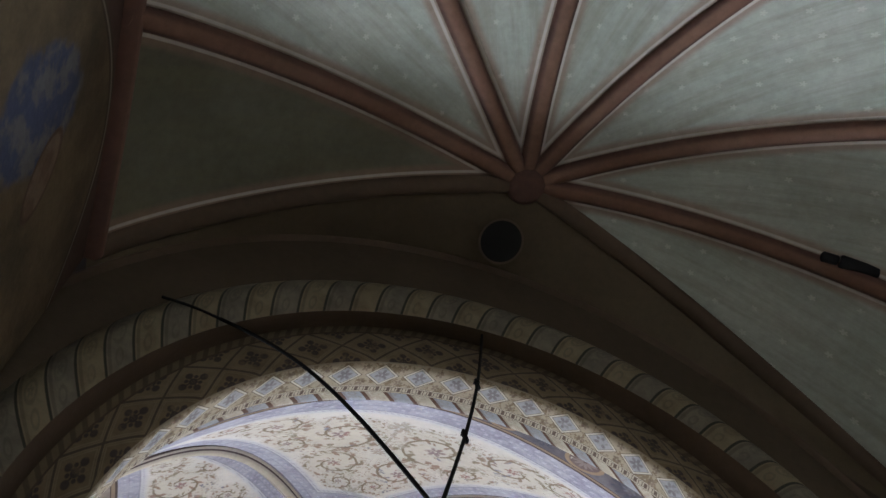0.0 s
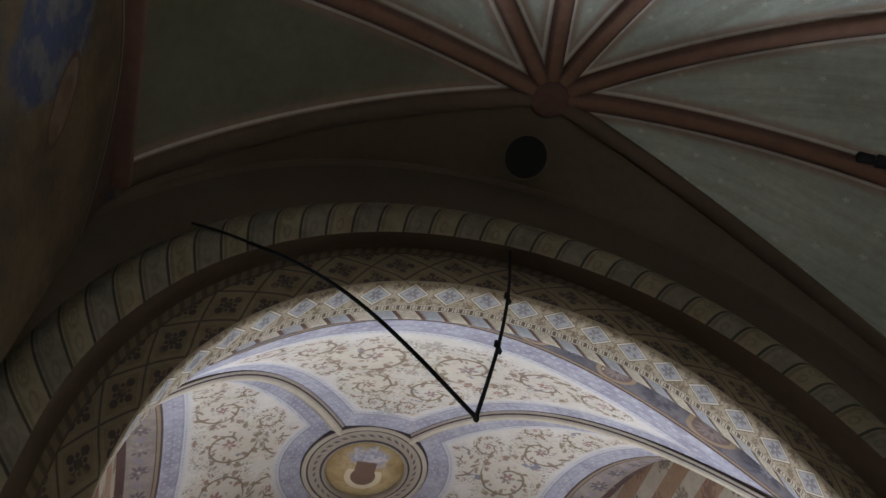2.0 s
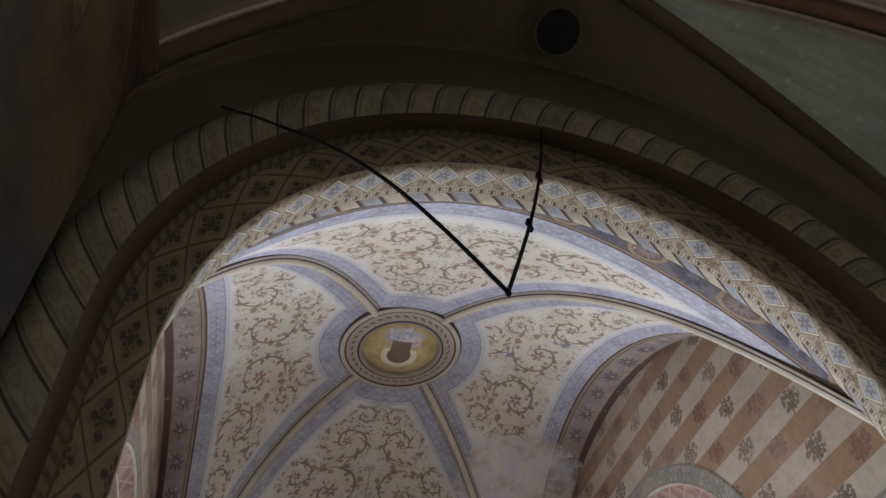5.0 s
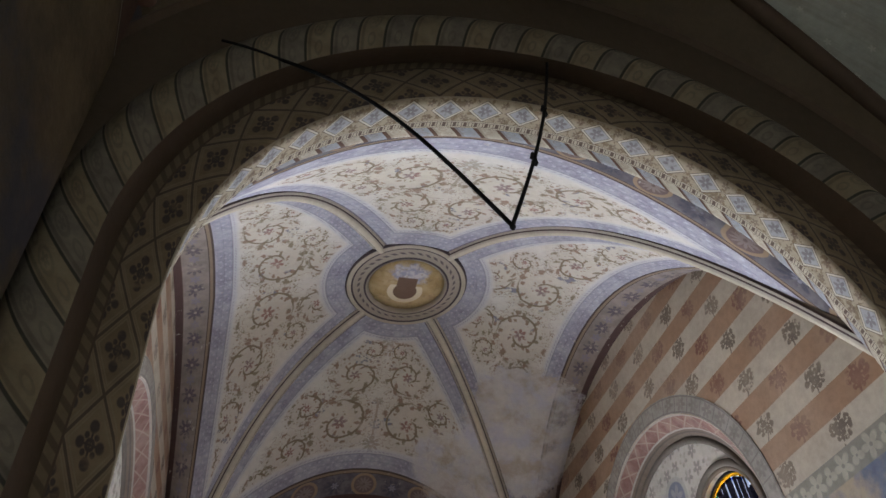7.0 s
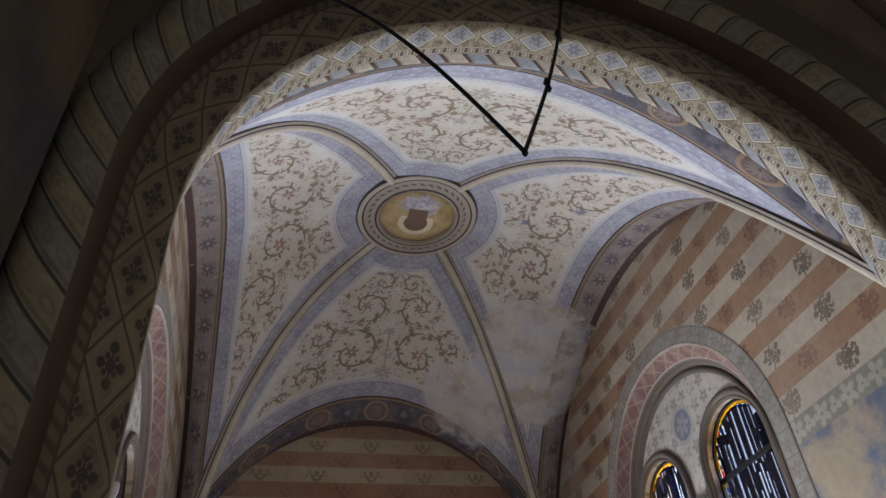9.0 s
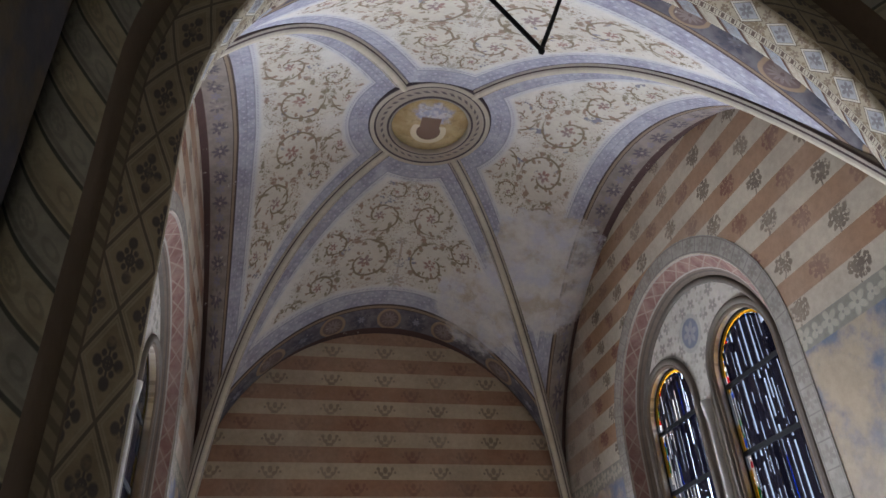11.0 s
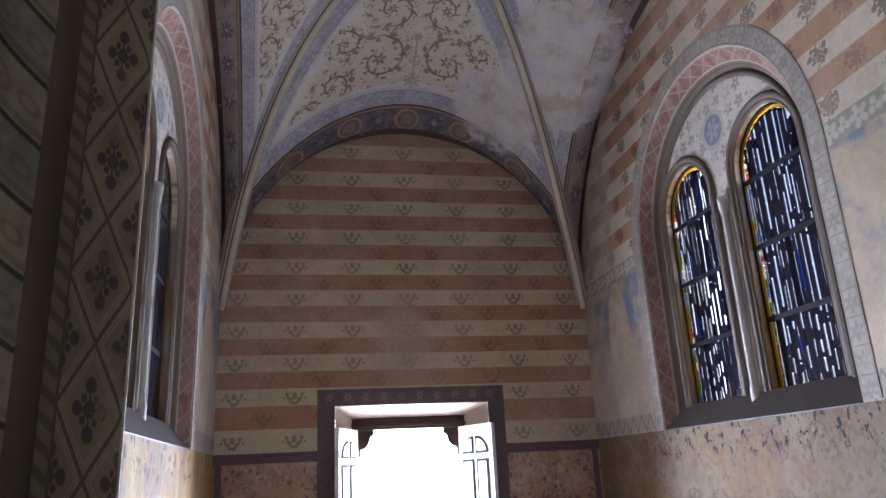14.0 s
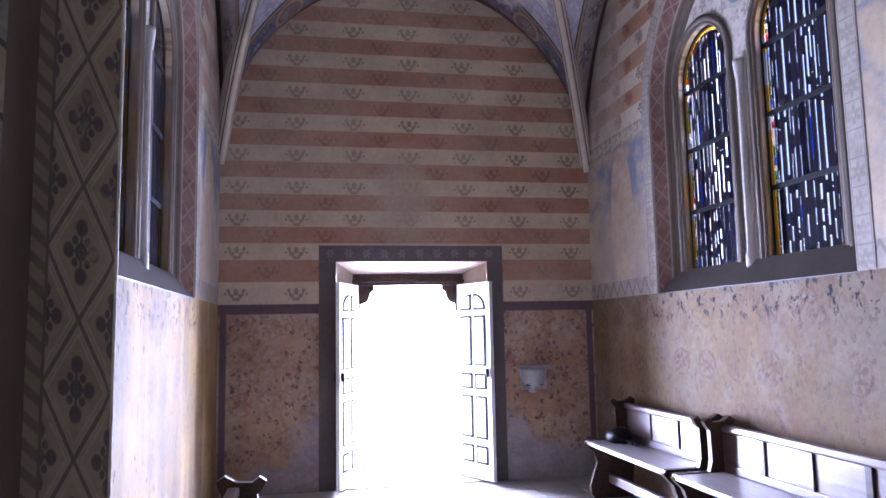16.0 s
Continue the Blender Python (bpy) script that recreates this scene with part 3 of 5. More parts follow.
def red_rib_paint():
    """Red-brown rib with a lighter ridge and dark flanks."""
    m = Mat("red_brown_rib_paint", 0.7)
    u, v = m.uv("plan")
    t = (v - 0.5).abs()
    col = m.mix(t.above(0.16, 0.07), (0.185, 0.105, 0.068), (0.10, 0.055, 0.042))
    col = m.mix(m.noise(5, 4).above(0.5, 0.15) * 0.5, col, (0.15, 0.075, 0.05))
    return m.done(col, grime=0.4)


M_REDRIB = red_rib_paint()
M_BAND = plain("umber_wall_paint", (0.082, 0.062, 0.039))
M_BOUNCE = plain("pale_bounce_plaster", (0.56, 0.52, 0.44))
M_PLASTER = plain("old_plain_plaster", (0.40, 0.33, 0.24))


def jamb_band_paint():
    """Grey-beige band with a row of faint rosettes between thin lines."""
    m = Mat("grey_beige_band_paint", 0.85)
    u, v = m.uv("plan")
    a, b = (u / 0.15).fract() * 0.15 - 0.075, (v - 0.5) * 0.39
    col = m.mix(m.noise(8, 4).above(0.5, 0.2), (0.29, 0.265, 0.225), (0.36, 0.33, 0.285))
    col = m.mix(m.flower(a, b, 0.055, 6) * 0.5 * m.noise(5).above(0.42, 0.12), col, (0.19, 0.155, 0.13))
    col = m.mix((b.abs() - 0.055).abs().below(0.005, 0.002).max(a.abs().above(0.071, 0.002)) * 0.6, col, (0.17, 0.145, 0.125))
    return m.done(col, grime=0.35)


M_JAMBBAND, M_LEADBROWN = jamb_band_paint(), plain("dim_brown_jamb_paint", (0.13, 0.095, 0.065))
M_MULLION = plain("chalky_pale_mullion_plaster", (0.50, 0.48, 0.45))
M_HOOD = plain("brown_grey_hood_paint", (0.125, 0.105, 0.085))
M_LATTICE, M_TRACERY = lattice_paint(), tracery_paint()
M_SILL = plain("worn_stone_sill", (0.048, 0.038, 0.031), 0.55, grime=0.5)
M_IRON = plain("black_iron", (0.02, 0.02, 0.022), 0.5, 0.6)
# black of the window leads, and of the shade in door panel grooves
M_LEAD_SHADE = plain("dull_black_lead_and_groove_shade", (0.012, 0.012, 0.014), 0.9, 0.0)
M_BLACK = plain("black_void", (0.008, 0.008, 0.008), 0.9, grime=0)
M_DARKGLASS = glass("dark_leaded_glass", (0.02, 0.022, 0.06), 0.25)
M_CLEAR = glass("clear_leaded_glass", (0.96, 0.98, 1.0), 0.9)
M_GOLDGLASS = glass("amber_leaded_glass", (1.0, 0.72, 0.12), 0.85)
M_REDGLASS = glass("ruby_leaded_glass", (0.75, 0.03, 0.04), 0.8)
M_GREENGLASS = glass("green_leaded_glass", (0.05, 0.45, 0.18), 0.75)
M_BLUEGLASS = glass("blue_leaded_glass", (0.08, 0.35, 0.95), 0.8)
M_WHITEPAINT = plain("chalky_white_door_paint", (0.72, 0.72, 0.72), 0.5)
M_DARKWOOD = wood("dark_stained_wood", (0.03, 0.018, 0.012), (0.07, 0.04, 0.025))
M_PEW = wood("varnished_brown_pew_wood", (0.085, 0.052, 0.05), (0.15, 0.10, 0.095), 0.36)
# seat wood paled to carry the door's glare on the boards
M_SEAT_GLARE = wood("glare_pale_seat_wood", (0.34, 0.30, 0.30), (0.46, 0.42, 0.42), 0.30)
# cell over the arch faces away from the nave; its shade is in the colour
M_OLIVE_SHADED = plain("olive_plaster_shaded", (0.112, 0.088, 0.052))
M_PEW.node_tree.nodes["Principled BSDF"].inputs["Specular IOR Level"].default_value = 0.6
def surround_paint():
    m = Mat("grey_umber_door_surround_paint", 0.8)
    x, y, z = m.place()
    a = (x / 0.17).fract() * 0.17 - 0.085
    ros = m.flower(a, z - 2.16, 0.045, 6)
    col = m.mix(ros * 0.6 * z.above(2.09, 0.005), (0.13, 0.105, 0.10), (0.26, 0.22, 0.19))
    return m.done(col, grime=0.4)


M_SURROUND = surround_paint()
M_FLOOR = floor_paint()
M_STONE = plain("pale_marble", (0.50, 0.47, 0.45), 0.5)
M_GREYSTONE = plain("weathered_grey_marble", (0.34, 0.32, 0.32), 0.5, grime=0.5)


# ---- geometry helpers ----
def mesh_of(name, bm, material, smooth=False):
    me = bpy.data.meshes.new(name)
    bm.normal_update()
    bm.to_mesh(me)
    bm.free()
    if material:
        me.materials.append(material)
    if smooth:
        for p in me.polygons:
            p.use_smooth = True
    return me


def part(name, bm, material, parent, label="", smooth=False):
    ob = new(name, mesh_of(name, bm, material, smooth))
    ob.parent = parent
    if label:
        ob["label"] = label
    return ob


def structure(name, bm, material, label, category, smooth=False):
    ob = new(name, mesh_of(name, bm, material, smooth))
    return tagged(ob, label, category, kind="structure")


def box(bm, lo, hi, bevel=0.0, m=None):
    made = bmesh.ops.create_cube(bm, size=1.0)
    verts = made["verts"]
    for v in verts:
        v.co = Vector([lo[i] + (v.co[i] + 0.5) * (hi[i] - lo[i]) for i in range(3)])
    if m is not None:
        bmesh.ops.transform(bm, matrix=m, verts=verts)
    if bevel:
        edges = {e for v in verts for e in v.link_edges}
        bmesh.ops.bevel(bm, geom=list(edges), offset=bevel, segments=2, affect="EDGES", profile=0.5)
    return bm


def boxed(lo, hi, bevel=0.006, m=None):
    return box(bmesh.new(), lo, hi, bevel, m)


def lathe(profile, steps=32, m=None):
    """A turned form about z from (radius, height) pairs."""
    bm = bmesh.new()
    rings = []
    for r, z in profile:
        rings.append([bm.verts.new((r * math.cos(2 * math.pi * i / steps), r * math.sin(2 * math.pi * i / steps), z)) for i in range(steps)])
    for a, b in zip(rings, rings[1:]):
        for i in range(steps):
            j = (i + 1) % steps
            bm.faces.new((a[i], a[j], b[j], b[i]))
    for ring, flip in ((rings[0], True), (rings[-1], False)):
        bm.faces.new(ring[::-1] if flip else ring)
    if m is not None:
        bmesh.ops.transform(bm, matrix=m, verts=bm.verts)
    return bm


def grid(rows, plan=None, edge=None, flip=False):
    """A sheet over rows of points, with two layers of coordinates."""
    bm = bmesh.new()
    lp, le = bm.loops.layers.uv.new("plan"), bm.loops.layers.uv.new("edge")
    vs = [[bm.verts.new(p) for p in row] for row in rows]
    for i in range(len(rows) - 1):
        for j in range(len(rows[0]) - 1):
            idx = [(i, j), (i, j + 1), (i + 1, j + 1), (i + 1, j)]
            if flip:
                idx.reverse()
            try:
                f = bm.faces.new([vs[a][b] for a, b in idx])
            except ValueError:
                continue
            for loop, (a, b) in zip(f.loops, idx):
                if plan:
                    loop[lp].uv = plan[a][b]
                if edge:
                    loop[le].uv = edge[a][b]
    return bm


def sweep(path, outs, sides, profile, closed=False):
    """Carry a profile of (out, side) pairs along a path. u runs along the path in metres, v across the profile from 0 to 1."""
    rows, plan, run = [], [], 0.0
    n = len(profile)
    for k, (p, o, s) in enumerate(zip(path, outs, sides)):
        if k:
            run += (Vector(p) - Vector(path[k - 1])).length
        rows.append([Vector(p) + Vector(o) * a + Vector(s) * b for a, b in profile])
        plan.append([(run, i / (n - 1)) for i in range(n)])
    bm = grid(rows, plan)
    if closed:
        bmesh.ops.remove_doubles(bm, verts=bm.verts, dist=1e-5)
    return bm


def round_profile(radius, a0, a1, steps, out=0.0, side=0.0):
    return [(out + radius * math.cos(radians(a0 + (a1 - a0) * i / steps)), side + radius * math.sin(radians(a0 + (a1 - a0) * i / steps))) for i in range(steps + 1)]


def slab(outer, holes, to3, thick):
    """A wall: a flat outline with holes, given thickness. to3(a, b, depth) places it."""
    bm = bmesh.new()
    edges = []
    for loop in (outer, *holes):
        vs = [bm.verts.new(to3(a, b, 0.0)) for a, b in loop]
        edges += [bm.edges.new((vs[i], vs[(i + 1) % len(vs)])) for i in range(len(vs))]
    bmesh.ops.triangle_fill(bm, use_beauty=True, edges=edges)
    shift = Vector(to3(0, 0, thick)) - Vector(to3(0, 0, 0))
    out = bmesh.ops.extrude_face_region(bm, geom=list(bm.faces))
    for v in out["geom"]:
        if isinstance(v, bmesh.types.BMVert):
            v.co += shift
    bmesh.ops.recalc_face_normals(bm, faces=bm.faces)
    return bm


def arched(half, z0, spring, centre, steps=28, radius=None):
    """Outline of a round-headed opening."""
    r = radius or half
    pts = [(centre + half, z0)]
    pts += [(centre + half * math.cos(math.pi * i / steps), spring + r * math.sin(math.pi * i / steps)) for i in range(steps + 1)]
    return pts + [(centre - half, z0)]


def thing(name, label, category, group="", kind=""):
    return tagged(new(name), label, category, group, kind)


# ---- floor, walls ----
OUT = 0.55
WIN = arched(1.085, 1.68, 3.2, YB)
structure("ground", boxed((-60, -40, -0.4), (60, 90, -0.13), 0), plain("pale_outdoor_paving", (0.45, 0.43, 0.40)), "pale paved ground outside the chapel door", "ground")
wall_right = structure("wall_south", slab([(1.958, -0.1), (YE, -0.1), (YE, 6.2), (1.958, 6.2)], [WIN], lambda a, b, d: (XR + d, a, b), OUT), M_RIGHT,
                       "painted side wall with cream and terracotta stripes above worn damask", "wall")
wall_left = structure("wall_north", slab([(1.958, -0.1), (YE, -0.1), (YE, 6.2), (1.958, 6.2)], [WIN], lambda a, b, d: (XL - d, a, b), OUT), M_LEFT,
                      "painted side wall with stripes above worn plaster, sun streaks in its colour", "wall")
DOOR = [(0.31, -0.05), (1.76, -0.05), (1.76, 2.08), (0.31, 2.08)]
structure("wall_west", slab([(XL - OUT, -0.1), (XR + OUT, -0.1), (XR + OUT, 6.2), (XL - OUT, 6.2)], [DOOR], lambda a, b, d: (a, YE + d, b), 0.5), M_END,
          "entrance wall painted with cream and terracotta stripes and stencilled sprigs", "wall")

# chancel arch: rings of growing width towards the apse
AX = 1.04


def arch_ring(half, spring, rise, y, steps=64, jamb=14):
    pts = [Vector((AX - half, y, spring * i / jamb)) for i in range(jamb)]
    pts += [Vector((AX - half * math.cos(math.pi * i / steps), y, spring + rise * math.sin(math.pi * i / steps))) for i in range(steps + 1)]
    return pts + [Vector((AX + half, y, spring * (1 - (i + 1) / jamb))) for i in range(jamb)]


def arch_skin(a, b, across=8, bulge=0.0, push=(0, -1, 0), vscale=1.0):
    """A skin between two rings, swollen by `bulge` towards `push`."""
    ra, rb = arch_ring(*a), arch_ring(*b)
    run, rows, plan = 0.0, [], []
    for k, (p, q) in enumerate(zip(ra, rb)):
        run += (p - ra[k - 1]).length if k else 0.0
        rows.append([p.lerp(q, j / across) + Vector(push) * bulge * math.sin(math.pi * j / across) for j in range(across + 1)])
        plan.append([(run, vscale * j / across) for j in range(across + 1)])
    return grid(rows, plan)


R_FAR, R_MID, R_NEAR = (1.435, 3.0, 1.415, 1.915), (1.395, 3.0, 1.42, 1.775), (1.575, 3.08, 1.62, 1.772)
R_ROLL, R_ROPE, R_FLAT = (1.585, 3.05, 1.56, 1.628), (1.755, 3.1, 1.77, 1.618), (1.97, 3.1, 2.12, 1.57)
hole = [(p.x, p.z) for p in arch_ring(1.61, 3.08, 1.66, 0, 40, 8)]
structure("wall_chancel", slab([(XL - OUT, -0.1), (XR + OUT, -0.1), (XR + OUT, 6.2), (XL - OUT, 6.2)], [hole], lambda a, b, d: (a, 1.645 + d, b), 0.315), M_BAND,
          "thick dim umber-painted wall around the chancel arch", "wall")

# ---- chancel arch ----
arch = thing("chancel_arch", "round painted arch with twisted-band mouldings and diamond-patterned underside", "arch", kind="structure")
near, mid, far = arch_ring(*R_NEAR), arch_ring(*R_MID), arch_ring(*R_FAR)
rows, plan, run = [], [], 0.0
for k, (p, q, r) in enumerate(zip(near, mid, far)):
    run += (q - mid[k - 1]).length if k else 0.0
    rows.append([p, p.lerp(q, 0.33), p.lerp(q, 0.66), p.lerp(q, 0.86), q.lerp(p, 0.03).lerp(r, 0.12), q.lerp(r, 0.4), q.lerp(r, 0.7), r])
    plan.append([(run, v) for v in (0.0, 0.095, 0.19, 0.245, 0.288, 0.335, 0.382, 0.43)])
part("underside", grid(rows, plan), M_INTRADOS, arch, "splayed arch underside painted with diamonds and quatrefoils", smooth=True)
part("roll", arch_skin(R_ROLL, R_NEAR, 8, 0.03, (0, -0.3, 0)), M_ROLL_SHADE, arch, "dark brown hollow moulding", smooth=True)
part("band_moulding", arch_skin(R_ROPE, R_ROLL, 10, 0.055), M_ROPE, arch, "moulding with slanted cream bands, darkened for shade", smooth=True)
part("edge_roll", arch_skin((R_FLAT[0] + 0.022, 3.1, R_FLAT[2] + 0.022, 1.572), (R_FLAT[0] - 0.022, 3.1, R_FLAT[2] - 0.022, 1.572), 6, 0.03), M_ROLL_SHADE, arch, "slim dark roll along the outer edge", smooth=True)
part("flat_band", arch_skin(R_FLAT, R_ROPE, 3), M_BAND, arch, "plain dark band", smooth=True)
part("bead_strip", arch_skin(R_FAR, (1.447, 3.0, 1.411, 1.953), 4), M_BEAD, arch, "beaded edge strip", smooth=True)
part("band_moulding", arch_skin((1.447, 3.0, 1.411, 1.953), (1.50, 3.0, 1.415, 2.01), 8, 0.012, (0, 0.5, -0.4)), M_ROPE2, arch, "moulding with slanted blue and cream bands", smooth=True)
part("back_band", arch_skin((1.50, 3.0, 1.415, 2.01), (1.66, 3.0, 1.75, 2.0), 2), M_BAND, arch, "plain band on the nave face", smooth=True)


# ---- nave vault ----
CROWN = 2.65


def rib_height(s):
    return CROWN * (1 - s ** 2.45)


def rib_bow(s):
    """The far rib on one side swings outwards a little."""
    return 0.12 * math.sin(math.pi * s ** 1.5)


def vault_point(across, s, w):
    """across: the cell's side (0 end, 1 right, 2 near, 3 left); s from centre to wall, w from rib to rib."""
    ridge0 = (1.88, 2.17, 1.55, 2.17)[across]
    g = ridge0 + (CROWN - ridge0) * math.sin(math.pi / 2 * (1 - s)) ** 1.05
    k = s ** (30 if across == 2 else 8)
    c = (1 - w * w) * (1 - k) + math.sqrt(1 - w * w) * k
    z = ZS + rib_height(s) + (g - rib_height(s)) * c
    bow = rib_bow(s)
    if across == 0:
        return XC + w * s * HW - bow * max(0.0, -w), YB + s * HD, z
    if across == 2:
        return XC - w * s * HW, YB - s * HD, z
    if across == 1:
        return XC + s * HW, YB - w * s * HD, z
    return XC - s * HW - bow * max(0.0, w), YB + w * s * HD, z


vault = thing("ceiling", "domed groin vault painted with foliage scrolls and lavender borders", "vault", kind="structure")
for across in range(4):
    rows, plan, edge = [], [], []
    span, depth = (HW, HD) if across in (0, 2) else (HD, HW)
    lean = depth / math.hypot(span, depth)
    for i in range(37):
        s = max(i / 36, 0.002)
        row, pl, ed = [], [], []
        for j in range(41):
            w = math.sin(math.pi / 2 * (-1 + 2 * j / 40))
            p = vault_point(across, s, max(-0.99999, min(0.99999, w)))
            row.append(p)
            pl.append((w * s * span, (1 - s) * depth * (1.0 if across in (0, 2) else 1.3)))
        run = [0.0]
        for a, b in zip(row, row[1:]):
            run.append(run[-1] + math.dist(a, b))
        ed = [(min(r, run[-1] - r) * (0.55 + 0.45 * lean) - 0.06, math.hypot(p[0] - XC, p[1] - YB)) for r, p in zip(run, row)]
        rows.append(row), plan.append(pl), edge.append(ed)
    part("vault_cell", grid(rows, plan, edge), M_WEBSIDE if across in (1, 3) else M_WEBNEAR if across == 2 else M_WEB, vault, smooth=True)

# diagonal ribs
prof = [(-0.10, -0.055), (0.008, -0.056), (0.015, -0.04), (0.025, -0.032), (0.04, -0.018), (0.046, 0), (0.04, 0.018), (0.025, 0.032), (0.015, 0.04), (0.008, 0.056), (-0.10, 0.055)]
for sx, sy in ((-1, 1), (1, 1), (1, -1), (-1, -1)):
    path = []
    for i in range(41):
        s = 0.155 + 0.845 * i / 40
        path.append(Vector((XC + sx * s * HW - (rib_bow(s) if sx < 0 < sy else 0.0), YB + sy * s * HD, ZS + rib_height(s))))
    side = Vector((sy * HD, -sx * HW, 0)).normalized()
    outs = []
    for i in range(41):
        t = (path[min(i + 1, 40)] - path[max(i - 1, 0)]).normalized()
        o = t.cross(side).normalized()
        outs.append(o if o.z < 0 else -o)
    part("rib", sweep(path, outs, [side] * 41, prof), M_RIB, vault, "moulded cream rib with dark edge lines", smooth=True)

# the medallion at the crown
med = thing("medallion", "round painted ceiling medallion with gold field and patterned ring", "medallion")
MZ, MK = ZS + CROWN - 0.05, 1.07


def ring_paint():
    m = Mat("patterned_ring_paint", 0.8)
    x, y, z = m.place()
    r, th = m.root((x - XC) * (x - XC) + (y - YB) * (y - YB)), m.angle(y - YB, x - XC)
    r = r / MK
    dash = (th * (36 / 6.2832) + (r - 0.38) * 20.0).fract().between(0.2, 0.72, 0.08)
    col = m.mix(dash * r.between(0.368, 0.388, 0.005) * 0.85, (0.345, 0.295, 0.235), (0.085, 0.07, 0.075))
    col = m.mix(r.above(0.43, 0.004), col, (0.46, 0.40, 0.31))
    col = m.mix((r - 0.43).abs().below(0.007, 0.003).max(r.above(0.47, 0.004)).max((r - 0.33).abs().below(0.008, 0.003)), col, (0.06, 0.045, 0.05))
    col = m.mix(r.above(0.492, 0.002), col, LAV)
    return m.done(col, grime=0.2)


def gold_paint():
    """Gold field with a clouded blue top, a pale open ring and a brown plain shape."""
    m = Mat("gold_medallion_paint", 0.5)
    x, y, z = m.place()
    a, b = (x - XC) / MK, (y - YB) / MK
    col = m.mix(m.noise(9, 4).above(0.5, 0.15), (0.40, 0.28, 0.12), (0.50, 0.38, 0.19))
    cloud = m.root(a * a * 0.55 + (b + 0.13) * (b + 0.13)) + (m.noise(12, 4) - 0.5) * 0.16
    col = m.mix(cloud.below(0.10, 0.03) * 0.9, col, m.mix(m.noise(17, 3).above(0.5, 0.08), (0.30, 0.31, 0.42), (0.52, 0.50, 0.54)))
    col = m.mix(m.noise(21, 3).above(0.60, 0.04) * 0.4, col, (0.24, 0.16, 0.08))
    r = m.root(a * a + (b - 0.07) * (b - 0.07))
    col = m.mix(r.below(0.142, 0.004) * b.above(0.0, 0.01), col, (0.66, 0.58, 0.40))
    col = m.mix(r.below(0.095, 0.004).max(a.abs().below(0.078, 0.005) * b.between(-0.09, 0.06, 0.008)), col, (0.15, 0.085, 0.05))
    return m.done(col, grime=0.15)


cx = pose(XC, YB, MZ)
part("gold_field", lathe([(0.0005 * MK, 0.0), (0.17 * MK, 0.004), (0.305 * MK, 0.02), (0.31 * MK, 0.09)], 48, cx), gold_paint(), med, "gold disc with a pale open ring", smooth=True)
bm = bmesh.new()
rings = []
for r, z in ((0.30, 0.03), (0.30, -0.005), (0.32, -0.02), (0.345, -0.012), (0.41, -0.004), (0.435, -0.016), (0.47, -0.016), (0.49, 0.01), (0.50, 0.12)):
    rings.append([bm.verts.new((XC + MK * r * math.cos(2 * math.pi * i / 64), YB + MK * r * math.sin(2 * math.pi * i / 64), MZ + z)) for i in range(64)])
for a, b in zip(rings, rings[1:]):
    for i in range(64):
        bm.faces.new((a[i], b[i], b[(i + 1) % 64], a[(i + 1) % 64]))
part("ring", bm, ring_paint(), med, "patterned brown ring", smooth=True)

# roof shell over both vaults keeps the daylight out
structure("roof", boxed((XL - OUT, -2.0, 6.15), (XR + OUT + 0.6, YE + 0.5, 6.4), 0), M_PLASTER, "plain roof slab above the vaults", "roof")


# ---- apse vault: eight red-brown ribs from a boss close to the arch ----
KEY = Vector((1.265, 1.01, 5.21))
ENDS = [Vector((KEY.x + r * math.cos(radians(a)), KEY.y + r * math.sin(radians(a)), z))
        for a, r, z in ((165.2, 2.0, 4.29), (193.5, 1.99, 4.29), (226, 1.98, 4.29), (257, 1.98, 4.29), (291, 1.98, 4.29), (325, 2.1, 4.1), (352, 2.2, 3.74), (16.5, 2.2, 3.64))]


def apse_rib(k, f):
    e = ENDS[k]
    p = KEY.lerp(e, f)
    p.z = e.z + (KEY.z - e.z) * (max(0.0, 1 - f ** 2.1)) ** 0.85
    return p


apse = thing("ceiling_apse", "green apse vault with star pattern and red-brown ribs", "vault", kind="structure")
N = 28
for k in range(7):
    rows, plan, edge = [], [], []
    for i in range(N + 1):
        f = max(i / N, 0.01)
        a, b = apse_rib(k, f), apse_rib(k + 1, f)
        row, pl, ed = [], [], []
        wide = (b - a).length
        for j in range(13):
            w = j / 12
            p = a.lerp(b, w)
            p.z += 0.10 * f * math.sin(math.pi * w) * (1 - 0.3 * f)
            row.append(p)
            pl.append(((w - 0.5) * wide, f * 1.9))
            ed.append(((w if k == 6 else min(w, 1 - w)) * wide, f))
        rows.append(row), plan.append(pl), edge.append(ed)
    part("vault_cell", grid(rows, plan, edge, flip=True), M_APSE_SHADED if k == 0 else M_STARS, apse, "green vault cell darkened for shade" if k == 0 else "green vault cell darkened for shade dotted with stars", smooth=True)
# the cell that falls from the boss to the arch
rows, plan, edge = [], [], []
for i in range(49):
    q = -1 + i / 24
    rp = apse_rib(0 if q < 0 else 7, abs(q))
    ang = math.pi / 2 - q * (math.pi / 2 - math.asin((4.2 - 3.1) / R_FLAT[2]))
    ap = Vector((AX + 1.97 * math.cos(ang), 1.575, 3.1 + R_FLAT[2] * math.sin(ang)))
    rows.append([rp.lerp(ap, j / 8) for j in range(9)])
    plan.append([(q * 1.8, j / 8 * 0.4) for j in range(9)])
    edge.append([(j / 8 * max(0.05, (ap - rp).length), abs(q)) for j in range(9)])
part("vault_cell", grid(rows, plan, edge), M_OLIVE_SHADED, apse, "olive vault cell over the arch, darkened for shade", smooth=True)
